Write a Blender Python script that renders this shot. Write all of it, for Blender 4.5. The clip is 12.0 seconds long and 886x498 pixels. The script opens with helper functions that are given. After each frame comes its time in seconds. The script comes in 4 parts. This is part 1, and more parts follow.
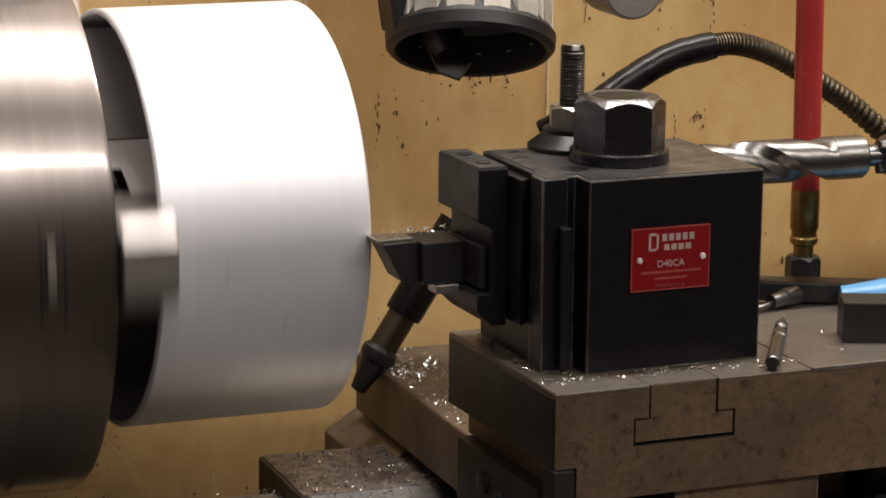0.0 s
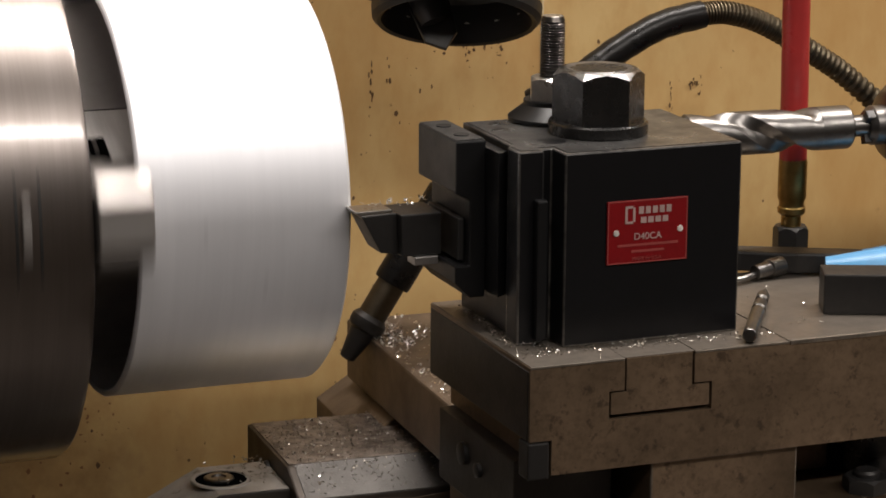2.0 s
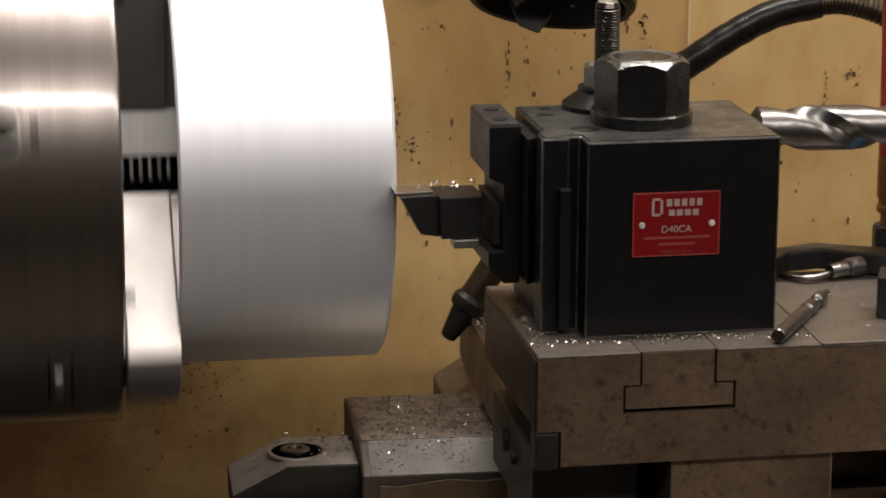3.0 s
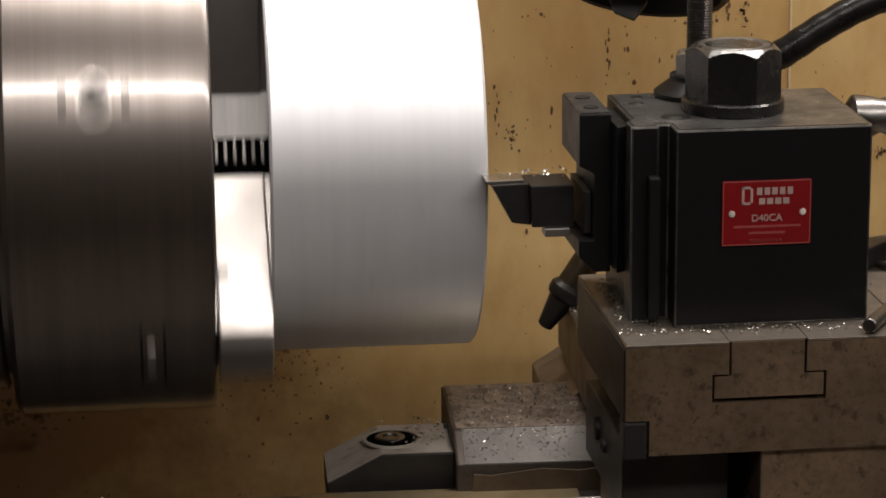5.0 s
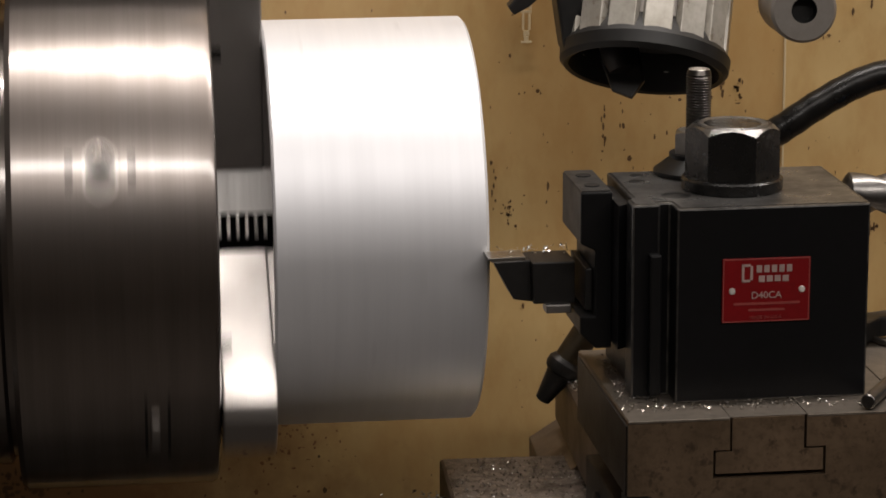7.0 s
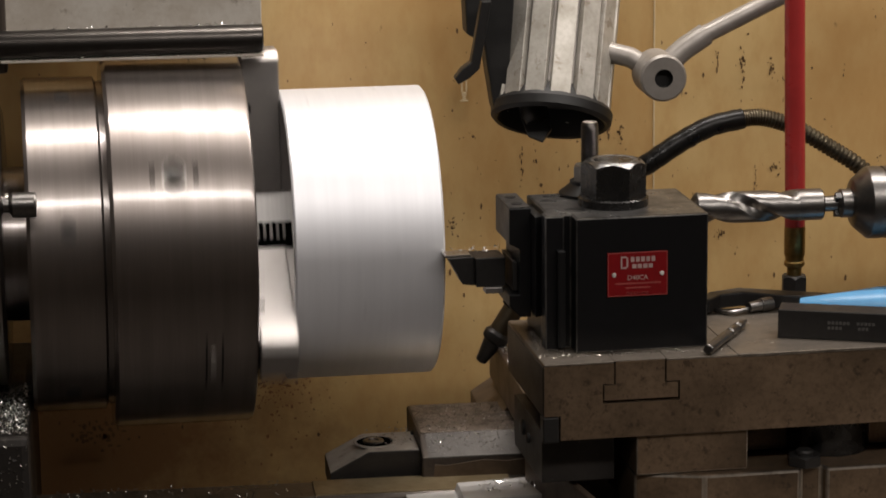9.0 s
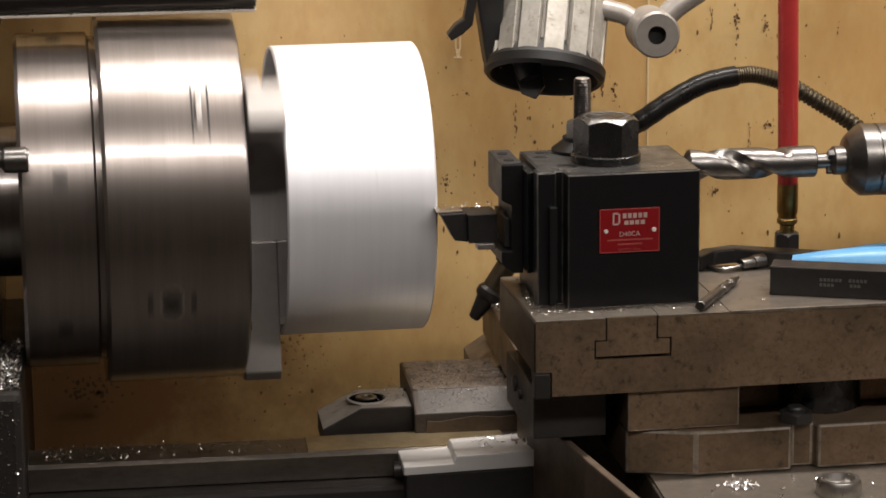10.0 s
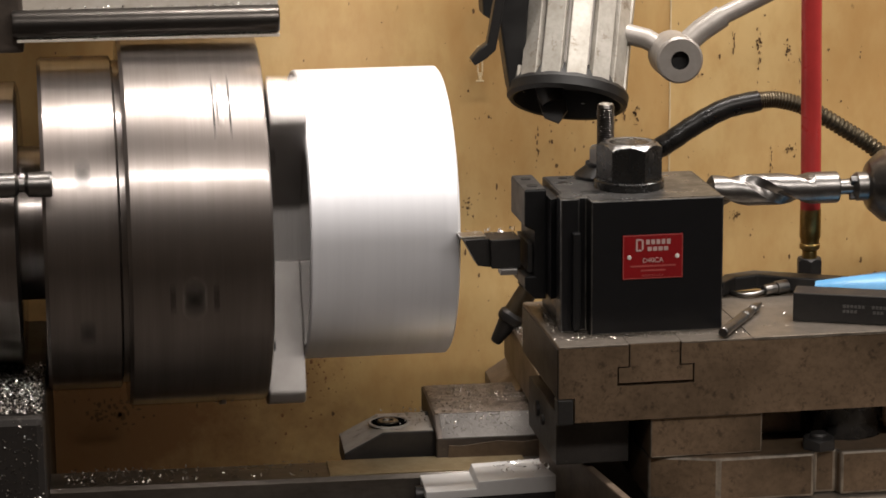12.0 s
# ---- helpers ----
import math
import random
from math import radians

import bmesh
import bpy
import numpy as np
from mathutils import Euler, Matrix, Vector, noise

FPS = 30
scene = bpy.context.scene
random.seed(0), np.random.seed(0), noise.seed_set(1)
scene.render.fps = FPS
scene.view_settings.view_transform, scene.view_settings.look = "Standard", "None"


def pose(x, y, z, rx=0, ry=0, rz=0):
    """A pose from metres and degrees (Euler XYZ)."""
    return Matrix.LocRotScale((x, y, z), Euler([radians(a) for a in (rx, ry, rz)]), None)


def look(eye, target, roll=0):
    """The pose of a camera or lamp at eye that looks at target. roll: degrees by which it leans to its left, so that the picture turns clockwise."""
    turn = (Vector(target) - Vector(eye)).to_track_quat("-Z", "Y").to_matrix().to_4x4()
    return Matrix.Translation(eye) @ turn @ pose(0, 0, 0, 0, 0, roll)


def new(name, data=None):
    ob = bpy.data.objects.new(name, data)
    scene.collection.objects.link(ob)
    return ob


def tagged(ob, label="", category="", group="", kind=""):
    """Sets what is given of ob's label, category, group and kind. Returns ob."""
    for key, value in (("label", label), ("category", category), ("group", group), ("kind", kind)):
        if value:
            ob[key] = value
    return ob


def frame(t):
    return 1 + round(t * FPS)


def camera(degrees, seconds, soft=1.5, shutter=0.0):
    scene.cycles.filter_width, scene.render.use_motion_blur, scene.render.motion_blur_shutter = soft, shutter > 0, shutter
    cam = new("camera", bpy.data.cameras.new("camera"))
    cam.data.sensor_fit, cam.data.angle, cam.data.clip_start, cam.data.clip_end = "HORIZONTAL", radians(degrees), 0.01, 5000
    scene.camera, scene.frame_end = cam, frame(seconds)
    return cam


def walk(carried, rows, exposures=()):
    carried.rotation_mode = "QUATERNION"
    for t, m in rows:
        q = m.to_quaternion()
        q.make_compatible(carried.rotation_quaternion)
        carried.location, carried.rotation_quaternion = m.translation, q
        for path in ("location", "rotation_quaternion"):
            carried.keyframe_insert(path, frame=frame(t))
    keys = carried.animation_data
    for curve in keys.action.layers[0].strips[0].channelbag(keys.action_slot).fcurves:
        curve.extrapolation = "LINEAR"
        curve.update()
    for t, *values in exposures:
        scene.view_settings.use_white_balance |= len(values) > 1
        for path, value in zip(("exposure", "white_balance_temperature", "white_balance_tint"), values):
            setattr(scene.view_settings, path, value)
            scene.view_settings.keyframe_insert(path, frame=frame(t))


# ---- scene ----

cam = camera(17.95, 12.0, soft=1.7, shutter=0.25)
PATH = [
    (0, (-0.5608, -1.3034, 0.3815), (0.1146, 0.5287, -0.0509), 0.59),
    (0.5, (-0.5643, -1.3062, 0.3946), (0.1107, 0.5224, -0.0532), 0.49),
    (1, (-0.5631, -1.3067, 0.3903), (0.1133, 0.5204, -0.0615), 0.62),
    (1.5, (-0.5629, -1.3083, 0.3892), (0.1098, 0.5169, -0.0753), 0.42),
    (2, (-0.5204, -1.3179, 0.3947), (0.1128, 0.5205, -0.0739), 0.40),
    (2.5, (-0.3863, -1.3478, 0.3983), (0.0577, 0.5438, -0.0756), -0.47),
    (3, (-0.2536, -1.3727, 0.4028), (-0.0020, 0.5492, -0.0900), 0.20),
    (3.5, (-0.1891, -1.3707, 0.3892), (-0.0569, 0.5628, -0.1052), -0.57),
    (5.5, (-0.2366, -1.3775, 0.4076), (-0.0787, 0.5521, -0.0941), -0.45),
    (6, (-0.2391, -1.3827, 0.4139), (-0.0781, 0.5490, -0.0785), -0.59),
    (6.5, (-0.2491, -1.3903, 0.4246), (-0.0776, 0.5456, -0.0478), -0.49),
    (7, (-0.2437, -1.3875, 0.4128), (-0.0719, 0.5522, -0.0433), -0.28),
    (8.8, (-0.3523, -2.0127, 0.5437), (-0.1168, -0.0736, 0.1145), -0.62),
    (9, (-0.3504, -2.0213, 0.5393), (-0.1107, -0.0839, 0.1042), -0.62),
    (9.5, (-0.3405, -2.0265, 0.5318), (-0.1019, -0.0933, 0.0780), -0.60),
    (10, (-0.3430, -2.0233, 0.5348), (-0.1058, -0.0917, 0.0734), -0.52),
    (10.5, (-0.3481, -2.0152, 0.5355), (-0.1105, -0.0833, 0.0755), -0.39),
    (11, (-0.3465, -2.0122, 0.5384), (-0.1148, -0.0792, 0.0805), -0.48),
    (11.5, (-0.3481, -2.0148, 0.5444), (-0.1195, -0.0805, 0.0903), -0.48),
    (12, (-0.3505, -2.0198, 0.5467), (-0.1220, -0.0856, 0.0920), -0.41),
]
walk(cam, [(t, look(e, g, r)) for t, e, g, r in PATH], exposures=[(0, 0.0), (0.5, -0.07), (2, -0.03), (3, -0.14), (3.5, -0.18), (5.5, -0.2), (6, -0.36), (6.5, -0.52), (7.2, -0.58), (8.8, -0.58), (9.0, -0.48), (9.5, -0.04), (10.5, 0.14), (12, 0.16)])

# ---- light: shop tubes overhead, a second row behind the operator ----
world = bpy.data.worlds.new("shop")
world.use_nodes = True
world.node_tree.nodes["Background"].inputs[0].default_value = (1.0, 0.86, 0.68, 1)
world.node_tree.nodes["Background"].inputs[1].default_value = 0.004
scene.world = world


def area_lamp(name, eye, target, sx, sy, power, color):
    d = bpy.data.lights.new(name, "AREA")
    d.shape, d.size, d.size_y, d.energy, d.color = "RECTANGLE", sx, sy, power, color
    ob = new(name, d)
    ob.matrix_world = look(eye, target)
    return tagged(ob, "long warm white ceiling tube light", "light", kind="structure")


area_lamp("tube_light", (0.58, 0.13, 1.72), (0.58, 0.14, 0.0), 2.15, 0.06, 72, (1.0, 0.925, 0.865))
area_lamp("tube_light", (0.72, -1.75, 1.62), (0.72, 0.0, 0.0), 3.1, 0.20, 47, (1.0, 0.925, 0.865))


# ---- materials ----
def node_mat(name, base, rough, metal=0.0, dark=None, scale=40.0, mix=0.5, bump=0.1, stretch=(1, 1, 1), spots=None, spot_scale=9.0,
             spot_at=0.62, spot_mix=0.7, rough_var=0.15, aniso=0.0, fine=260.0, spec=0.5, coat=0.0, tangent=None):
    """Base colour with grain at a fine scale, blotches at a coarse one, spots of wear, varied gloss and fine relief."""
    m = bpy.data.materials.new(name)
    m.use_nodes = True
    nt = m.node_tree
    N, L = nt.nodes, nt.links
    b = N["Principled BSDF"]
    tc = N.new("ShaderNodeTexCoord")
    mp = N.new("ShaderNodeMapping")
    mp.inputs["Scale"].default_value = stretch
    L.new(tc.outputs["Object"], mp.inputs["Vector"])
    info = N.new("ShaderNodeObjectInfo")
    shift = N.new("ShaderNodeMath")
    shift.operation = "MULTIPLY"
    shift.inputs[1].default_value = 5.0
    L.new(info.outputs["Random"], shift.inputs[0])
    L.new(shift.outputs[0], mp.inputs["Location"])

    def noise_tex(sc, detail, rough_):
        n = N.new("ShaderNodeTexNoise")
        n.inputs["Scale"].default_value, n.inputs["Detail"].default_value, n.inputs["Roughness"].default_value = sc, detail, rough_
        L.new(mp.outputs["Vector"], n.inputs["Vector"])
        return n

    def ramp(src, lo, hi):
        r = N.new("ShaderNodeMapRange")
        r.inputs["From Min"].default_value, r.inputs["From Max"].default_value = lo, hi
        L.new(src, r.inputs["Value"])
        return r.outputs["Result"]

    def mixed(fac, a, c):
        x = N.new("ShaderNodeMix")
        x.data_type = "RGBA"
        for sock, v in ((x.inputs["Factor"], fac), (x.inputs["A"], a), (x.inputs["B"], c)):
            if isinstance(v, bpy.types.NodeSocket):
                L.new(v, sock)
            elif isinstance(v, tuple):
                sock.default_value = (*v, 1)
            else:
                sock.default_value = v
        return x.outputs["Result"]

    def times(src, k):
        x = N.new("ShaderNodeMath")
        x.operation = "MULTIPLY"
        L.new(src, x.inputs[0])
        x.inputs[1].default_value = k
        return x.outputs[0]

    coarse = noise_tex(scale, 6, 0.6)
    grain = noise_tex(fine, 4, 0.65)
    dark = dark or tuple(c * 0.5 for c in base)
    col = mixed(times(ramp(coarse.outputs["Fac"], 0.38, 0.68), mix), base, dark)
    col = mixed(times(ramp(grain.outputs["Fac"], 0.45, 0.75), mix * 0.5), col, dark)
    if spots:
        sp = noise_tex(spot_scale, 8, 0.7)
        col = mixed(times(ramp(sp.outputs["Fac"], spot_at, spot_at + 0.07), spot_mix), col, spots)
    L.new(col, b.inputs["Base Color"])
    b.inputs["Metallic"].default_value = metal
    b.inputs["Specular IOR Level"].default_value = spec
    b.inputs["Coat Weight"].default_value = coat
    b.inputs["Coat Roughness"].default_value = 0.13
    b.inputs["Coat IOR"].default_value = 1.6
    mr = N.new("ShaderNodeMapRange")
    mr.inputs["To Min"].default_value, mr.inputs["To Max"].default_value = max(rough - rough_var, 0.04), min(rough + rough_var, 1)
    L.new(coarse.outputs["Fac"], mr.inputs["Value"])
    L.new(mr.outputs["Result"], b.inputs["Roughness"])
    if aniso:
        b.inputs["Anisotropic"].default_value = aniso
        b.inputs["Anisotropic Rotation"].default_value = 0.25
        tn = N.new("ShaderNodeTangent")
        tn.direction_type, tn.axis = "RADIAL", tangent or "X"
        L.new(tn.outputs["Tangent"], b.inputs["Tangent"])
    if bump:
        bp = N.new("ShaderNodeBump")
        bp.inputs["Strength"].default_value, bp.inputs["Distance"].default_value = bump, 0.0006
        L.new(grain.outputs["Fac"], bp.inputs["Height"])
        L.new(bp.outputs["Normal"], b.inputs["Normal"])
    return m


M = {}
M["chuck"] = node_mat("ground_steel", (0.275, 0.245, 0.228), 0.40, 1.0, (0.185, 0.157, 0.142), 14, 0.6, 0.03, (6, 0.25, 0.25), fine=120, rough_var=0.06, aniso=0.6, coat=1.0)
M["alu"] = node_mat("turned_aluminium", (0.80, 0.805, 0.835), 0.52, 0.5, (0.70, 0.705, 0.735), 16, 0.4, 0.04, (8, 0.3, 0.3), fine=200, rough_var=0.05, aniso=0.3)
M["boss"] = node_mat("rough_turned_aluminium", (0.78, 0.765, 0.75), 0.5, 0.3, (0.62, 0.60, 0.585), 30, 0.6, 0.1, (8, 0.4, 0.4))
M["bed"] = node_mat("oily_planed_iron", (0.072, 0.068, 0.064), 0.42, 0.4, (0.034, 0.031, 0.028), 18, 0.9, 0.2, (0.5, 1, 1))
M["jaw"] = node_mat("hardened_jaw_steel", (0.40, 0.38, 0.365), 0.44, 0.95, (0.33, 0.31, 0.295), 40, 0.6, 0.08)
M["dark_steel"] = node_mat("dark_steel", (0.04, 0.038, 0.037), 0.42, 0.6, (0.025, 0.024, 0.023), 60, 0.6, 0.15)
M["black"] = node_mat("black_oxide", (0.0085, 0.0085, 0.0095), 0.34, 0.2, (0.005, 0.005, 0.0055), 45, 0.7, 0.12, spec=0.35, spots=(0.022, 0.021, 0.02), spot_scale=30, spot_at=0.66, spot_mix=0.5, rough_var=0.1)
# Rubbed oxide for top faces, colour raised to carry their reflected sheen.
M["black_top_sheen"] = node_mat("rubbed_oxide_with_sheen", (0.20, 0.194, 0.188), 0.30, 0.8, (0.05, 0.048, 0.046), 60, 0.8, 0.12)
M["nut"] = node_mat("worn_black_nut", (0.06, 0.059, 0.058), 0.27, 0.85, (0.02, 0.02, 0.02), 90, 0.6, 0.1)
M["bright"] = node_mat("bright_worn_steel", (0.55, 0.53, 0.50), 0.3, 1.0, (0.3, 0.28, 0.26), 70, 0.6, 0.1)
M["iron"] = node_mat("oiled_ground_iron", (0.22, 0.152, 0.098), 0.38, 0.5, (0.060, 0.041, 0.024), 9, 1.0, 0.18, spots=(0.035, 0.024, 0.016), spot_scale=115, spot_at=0.57, spot_mix=0.62, rough_var=0.12)
M["iron_top"] = node_mat("worn_slide_top", (0.19, 0.163, 0.135), 0.4, 0.65, (0.11, 0.095, 0.08), 50, 0.7, 0.15, spots=(0.09, 0.08, 0.07), spot_scale=70, spot_at=0.62)
M["iron_dark"] = node_mat("grimy_cast_iron", (0.085, 0.067, 0.054), 0.48, 0.4, (0.032, 0.025, 0.020), 30, 0.8, 0.3, spots=(0.15, 0.12, 0.09), spot_scale=90, spot_at=0.64, spot_mix=0.5)
M["rust_iron"] = node_mat("brown_oiled_iron", (0.145, 0.106, 0.075), 0.46, 0.4, (0.050, 0.035, 0.024), 26, 0.7, 0.2)
M["splash"] = node_mat("tan_painted_splash_sheet", (0.595, 0.42, 0.188), 0.42, 0.0, (0.42, 0.235, 0.078), 7.0, 0.9, 0.05, (1, 1, 0.5), spots=(0.16, 0.09, 0.035), spot_scale=42, spot_at=0.665, spot_mix=0.8, rough_var=0.12, fine=60)


def rust_and_shade(m, at, size, color):
    """A ragged rust stain with shade painted in, on a sheet round one place, broken up by noise."""
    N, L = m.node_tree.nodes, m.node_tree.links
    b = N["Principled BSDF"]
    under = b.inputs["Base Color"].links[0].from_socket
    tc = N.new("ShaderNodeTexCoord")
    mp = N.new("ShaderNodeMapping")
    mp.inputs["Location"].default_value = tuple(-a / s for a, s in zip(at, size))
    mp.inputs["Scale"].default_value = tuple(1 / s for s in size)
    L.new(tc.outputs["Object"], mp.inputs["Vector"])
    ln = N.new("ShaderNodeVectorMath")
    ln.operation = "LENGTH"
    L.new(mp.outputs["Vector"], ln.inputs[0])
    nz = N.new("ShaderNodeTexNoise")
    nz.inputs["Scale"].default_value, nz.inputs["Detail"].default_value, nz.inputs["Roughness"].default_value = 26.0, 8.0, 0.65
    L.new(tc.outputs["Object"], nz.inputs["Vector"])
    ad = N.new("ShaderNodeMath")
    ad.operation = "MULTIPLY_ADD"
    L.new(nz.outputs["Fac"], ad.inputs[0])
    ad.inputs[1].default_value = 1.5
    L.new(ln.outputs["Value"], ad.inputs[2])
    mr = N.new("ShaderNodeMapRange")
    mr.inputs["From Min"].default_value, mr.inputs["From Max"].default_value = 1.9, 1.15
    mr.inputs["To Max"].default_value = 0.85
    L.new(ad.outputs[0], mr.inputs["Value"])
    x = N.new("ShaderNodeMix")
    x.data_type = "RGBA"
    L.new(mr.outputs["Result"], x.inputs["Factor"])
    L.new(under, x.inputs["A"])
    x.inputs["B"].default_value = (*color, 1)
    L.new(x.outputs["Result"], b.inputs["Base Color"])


# Rust below the chuck, its colour darkened further to hold the chuck's shadow.
rust_and_shade(M["splash"], (-0.390, 0.0, -0.180), (0.23, 1.0, 0.13), (0.19, 0.083, 0.033))
M["iron_black"] = node_mat("oily_black_casting", (0.030, 0.026, 0.023), 0.45, 0.3, (0.014, 0.012, 0.011), 30, 0.8, 0.3, spots=(0.10, 0.09, 0.08), spot_scale=130, spot_at=0.62, spot_mix=0.5)
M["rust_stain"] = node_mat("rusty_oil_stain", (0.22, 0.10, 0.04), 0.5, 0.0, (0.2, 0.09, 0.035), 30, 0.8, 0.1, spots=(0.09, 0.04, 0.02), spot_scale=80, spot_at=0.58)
M["fleck"] = node_mat("dark_oil_fleck", (0.13, 0.07, 0.030), 0.45, 0.0)
M["drip"] = node_mat("pale_drip_mark", (0.68, 0.55, 0.34), 0.45, 0.0)
M["plate_red"] = node_mat("red_enamelled_plate", (0.27, 0.009, 0.012), 0.34, 0.3, (0.17, 0.005, 0.007), 90, 0.5, 0.05)
M["plate_mark"] = node_mat("bare_metal_lettering", (0.62, 0.45, 0.42), 0.4, 0.4)
M["plate_dim"] = node_mat("worn_lettering", (0.46, 0.10, 0.09), 0.4, 0.4)
M["rivet"] = node_mat("bright_rivet", (0.85, 0.8, 0.74), 0.4, 0.3)
M["red_hose"] = node_mat("red_rubber_hose", (0.37, 0.032, 0.03), 0.32, 0.0, (0.25, 0.018, 0.017), 40, 0.5, 0.05)
M["brass"] = node_mat("brass", (0.36, 0.24, 0.085), 0.38, 1.0, (0.18, 0.115, 0.04), 80, 0.6, 0.08)
M["rubber"] = node_mat("black_rubber", (0.005, 0.0047, 0.0045), 0.30, 0.0, (0.010, 0.009, 0.008), 90, 0.7, 0.35, spec=0.22)
M["flex"] = node_mat("dull_flex_metal", (0.095, 0.077, 0.052), 0.42, 0.9, (0.05, 0.04, 0.026), 60, 0.6, 0.1)
M["lamp_metal"] = node_mat("cast_aluminium_housing", (0.50, 0.475, 0.43), 0.52, 0.55, (0.27, 0.245, 0.20), 26, 0.9, 0.15, spots=(0.17, 0.13, 0.08), spot_scale=60, spot_at=0.58, spot_mix=0.65)
M["black_plastic"] = node_mat("black_plastic", (0.005, 0.0047, 0.0045), 0.5, 0.0, (0.014, 0.013, 0.012), 60, 0.5, 0.1)
M["grey_paint"] = node_mat("grey_painted_joint", (0.30, 0.275, 0.25), 0.42, 0.3, (0.2, 0.18, 0.16), 70, 0.5, 0.1)
M["blue_grip"] = node_mat("blue_plastic_grip", (0.09, 0.28, 0.50), 0.4, 0.0, (0.07, 0.21, 0.40), 60, 0.5, 0.05)
M["chip"] = node_mat("aluminium_chip", (0.8, 0.79, 0.77), 0.28, 1.0, (0.5, 0.48, 0.45), 200, 0.5, 0.0)
M["chip_dark"] = node_mat("dull_chip", (0.38, 0.35, 0.31), 0.35, 1.0, (0.2, 0.18, 0.15), 200, 0.5, 0.0)
M["worn_paint"] = node_mat("worn_pale_paint", (0.62, 0.58, 0.52), 0.5, 0.1, (0.4, 0.34, 0.27), 25, 0.7, 0.2, spots=(0.16, 0.11, 0.07), spot_scale=45, spot_at=0.6)
M["way"] = node_mat("oily_bed_way", (0.17, 0.15, 0.13), 0.32, 0.8, (0.06, 0.05, 0.04), 22, 0.8, 0.15, (0.4, 1, 1))
M["way_brass"] = node_mat("oil_stained_way", (0.33, 0.26, 0.155), 0.38, 0.6, (0.17, 0.125, 0.065), 40, 0.7, 0.15)
M["wall"] = node_mat("shop_wall_paint", (0.16, 0.132, 0.105), 0.7, 0.0, (0.11, 0.09, 0.07), 3, 0.6, 0.1)
M["concrete"] = node_mat("shop_concrete", (0.075, 0.062, 0.051), 0.75, 0.0, (0.05, 0.041, 0.034), 4, 0.7, 0.2)


M["edge_black"] = node_mat("rubbed_edge", (0.22, 0.214, 0.207), 0.33, 0.9, (0.05, 0.048, 0.046), 70, 0.9, 0.1)
M["edge_iron"] = node_mat("worn_iron_edge", (0.40, 0.355, 0.30), 0.38, 0.9, (0.12, 0.10, 0.08), 60, 0.8, 0.1)
M["black_plain"] = node_mat("black_oxide_plain", (0.0085, 0.0085, 0.009), 0.40, 0.2, (0.005, 0.005, 0.0055), 45, 0.7, 0.12, spec=0.35)
M["drill"] = node_mat("ground_drill_steel", (0.22, 0.21, 0.20), 0.34, 1.0, (0.08, 0.076, 0.072), 60, 0.6, 0.05)
M["scuff"] = node_mat("scuffed_aluminium", (0.75, 0.755, 0.785), 0.5, 0.6, (0.66, 0.665, 0.69), 60, 0.5, 0.05)
M["bar_steel"] = node_mat("dark_round_bar_steel", (0.075, 0.068, 0.062), 0.34, 0.9, (0.035, 0.031, 0.028), 30, 0.8, 0.15, (0.5, 1, 1), spots=(0.16, 0.14, 0.12), spot_scale=70, spot_at=0.64)
M["grit"] = node_mat("fine_metal_dust", (0.25, 0.208, 0.178), 0.5, 0.5, (0.07, 0.055, 0.045), 110, 1.0, 0.5, spots=(0.05, 0.04, 0.033), spot_scale=60, spot_at=0.56, fine=600.0)
M["machined_cap"] = node_mat("machined_cap_steel", (0.56, 0.55, 0.54), 0.48, 0.3, (0.5, 0.49, 0.48), 60, 0.6, 0.1)
M["dim_mark"] = node_mat("worn_stamped_marking", (0.12, 0.115, 0.11), 0.45, 0.4)
M["wing_edge"] = node_mat("gritty_worn_chamfer", (0.09, 0.083, 0.076), 0.5, 0.4, (0.045, 0.04, 0.036), 40, 0.8, 0.4, spots=(0.2, 0.19, 0.18), spot_scale=260, spot_at=0.6)
# Grey raised to paint in light that the wiper's left-facing slope lacks.
M["wiper_top"] = node_mat("gritty_grey_steel", (0.36, 0.335, 0.31), 0.5, 0.25, (0.26, 0.245, 0.22), 60, 0.7, 0.25, spots=(0.07, 0.06, 0.05), spot_scale=120, spot_at=0.6)
# Gloss-free black, laid on surfaces as the shade inside holes and slots.
M["hole_shade"] = node_mat("painted_hole_shade", (0.003, 0.003, 0.003), 0.95, 0.0, (0.002, 0.002, 0.002), 60, 0.5, 0.0, spec=0.0)
EDGE = {"black_oxide": M["edge_black"], "worn_black_nut": M["edge_black"], "oiled_ground_iron": M["edge_iron"]}


# ---- building helpers ----
def bm_new():
    return bmesh.new()


def add_box(bm, lo, hi, bevel=0.0, seg=2):
    g = bmesh.ops.create_cube(bm, size=1.0)
    c = [(a + b) / 2 for a, b in zip(lo, hi)]
    d = [abs(b - a) for a, b in zip(lo, hi)]
    bmesh.ops.transform(bm, matrix=Matrix.Translation(c) @ Matrix.Diagonal((*d, 1)), verts=g["verts"])
    if bevel:
        es = list({e for v in g["verts"] for e in v.link_edges})
        bmesh.ops.bevel(bm, geom=es, offset=bevel, segments=seg, affect="EDGES", profile=0.6, material=1)
    return bm


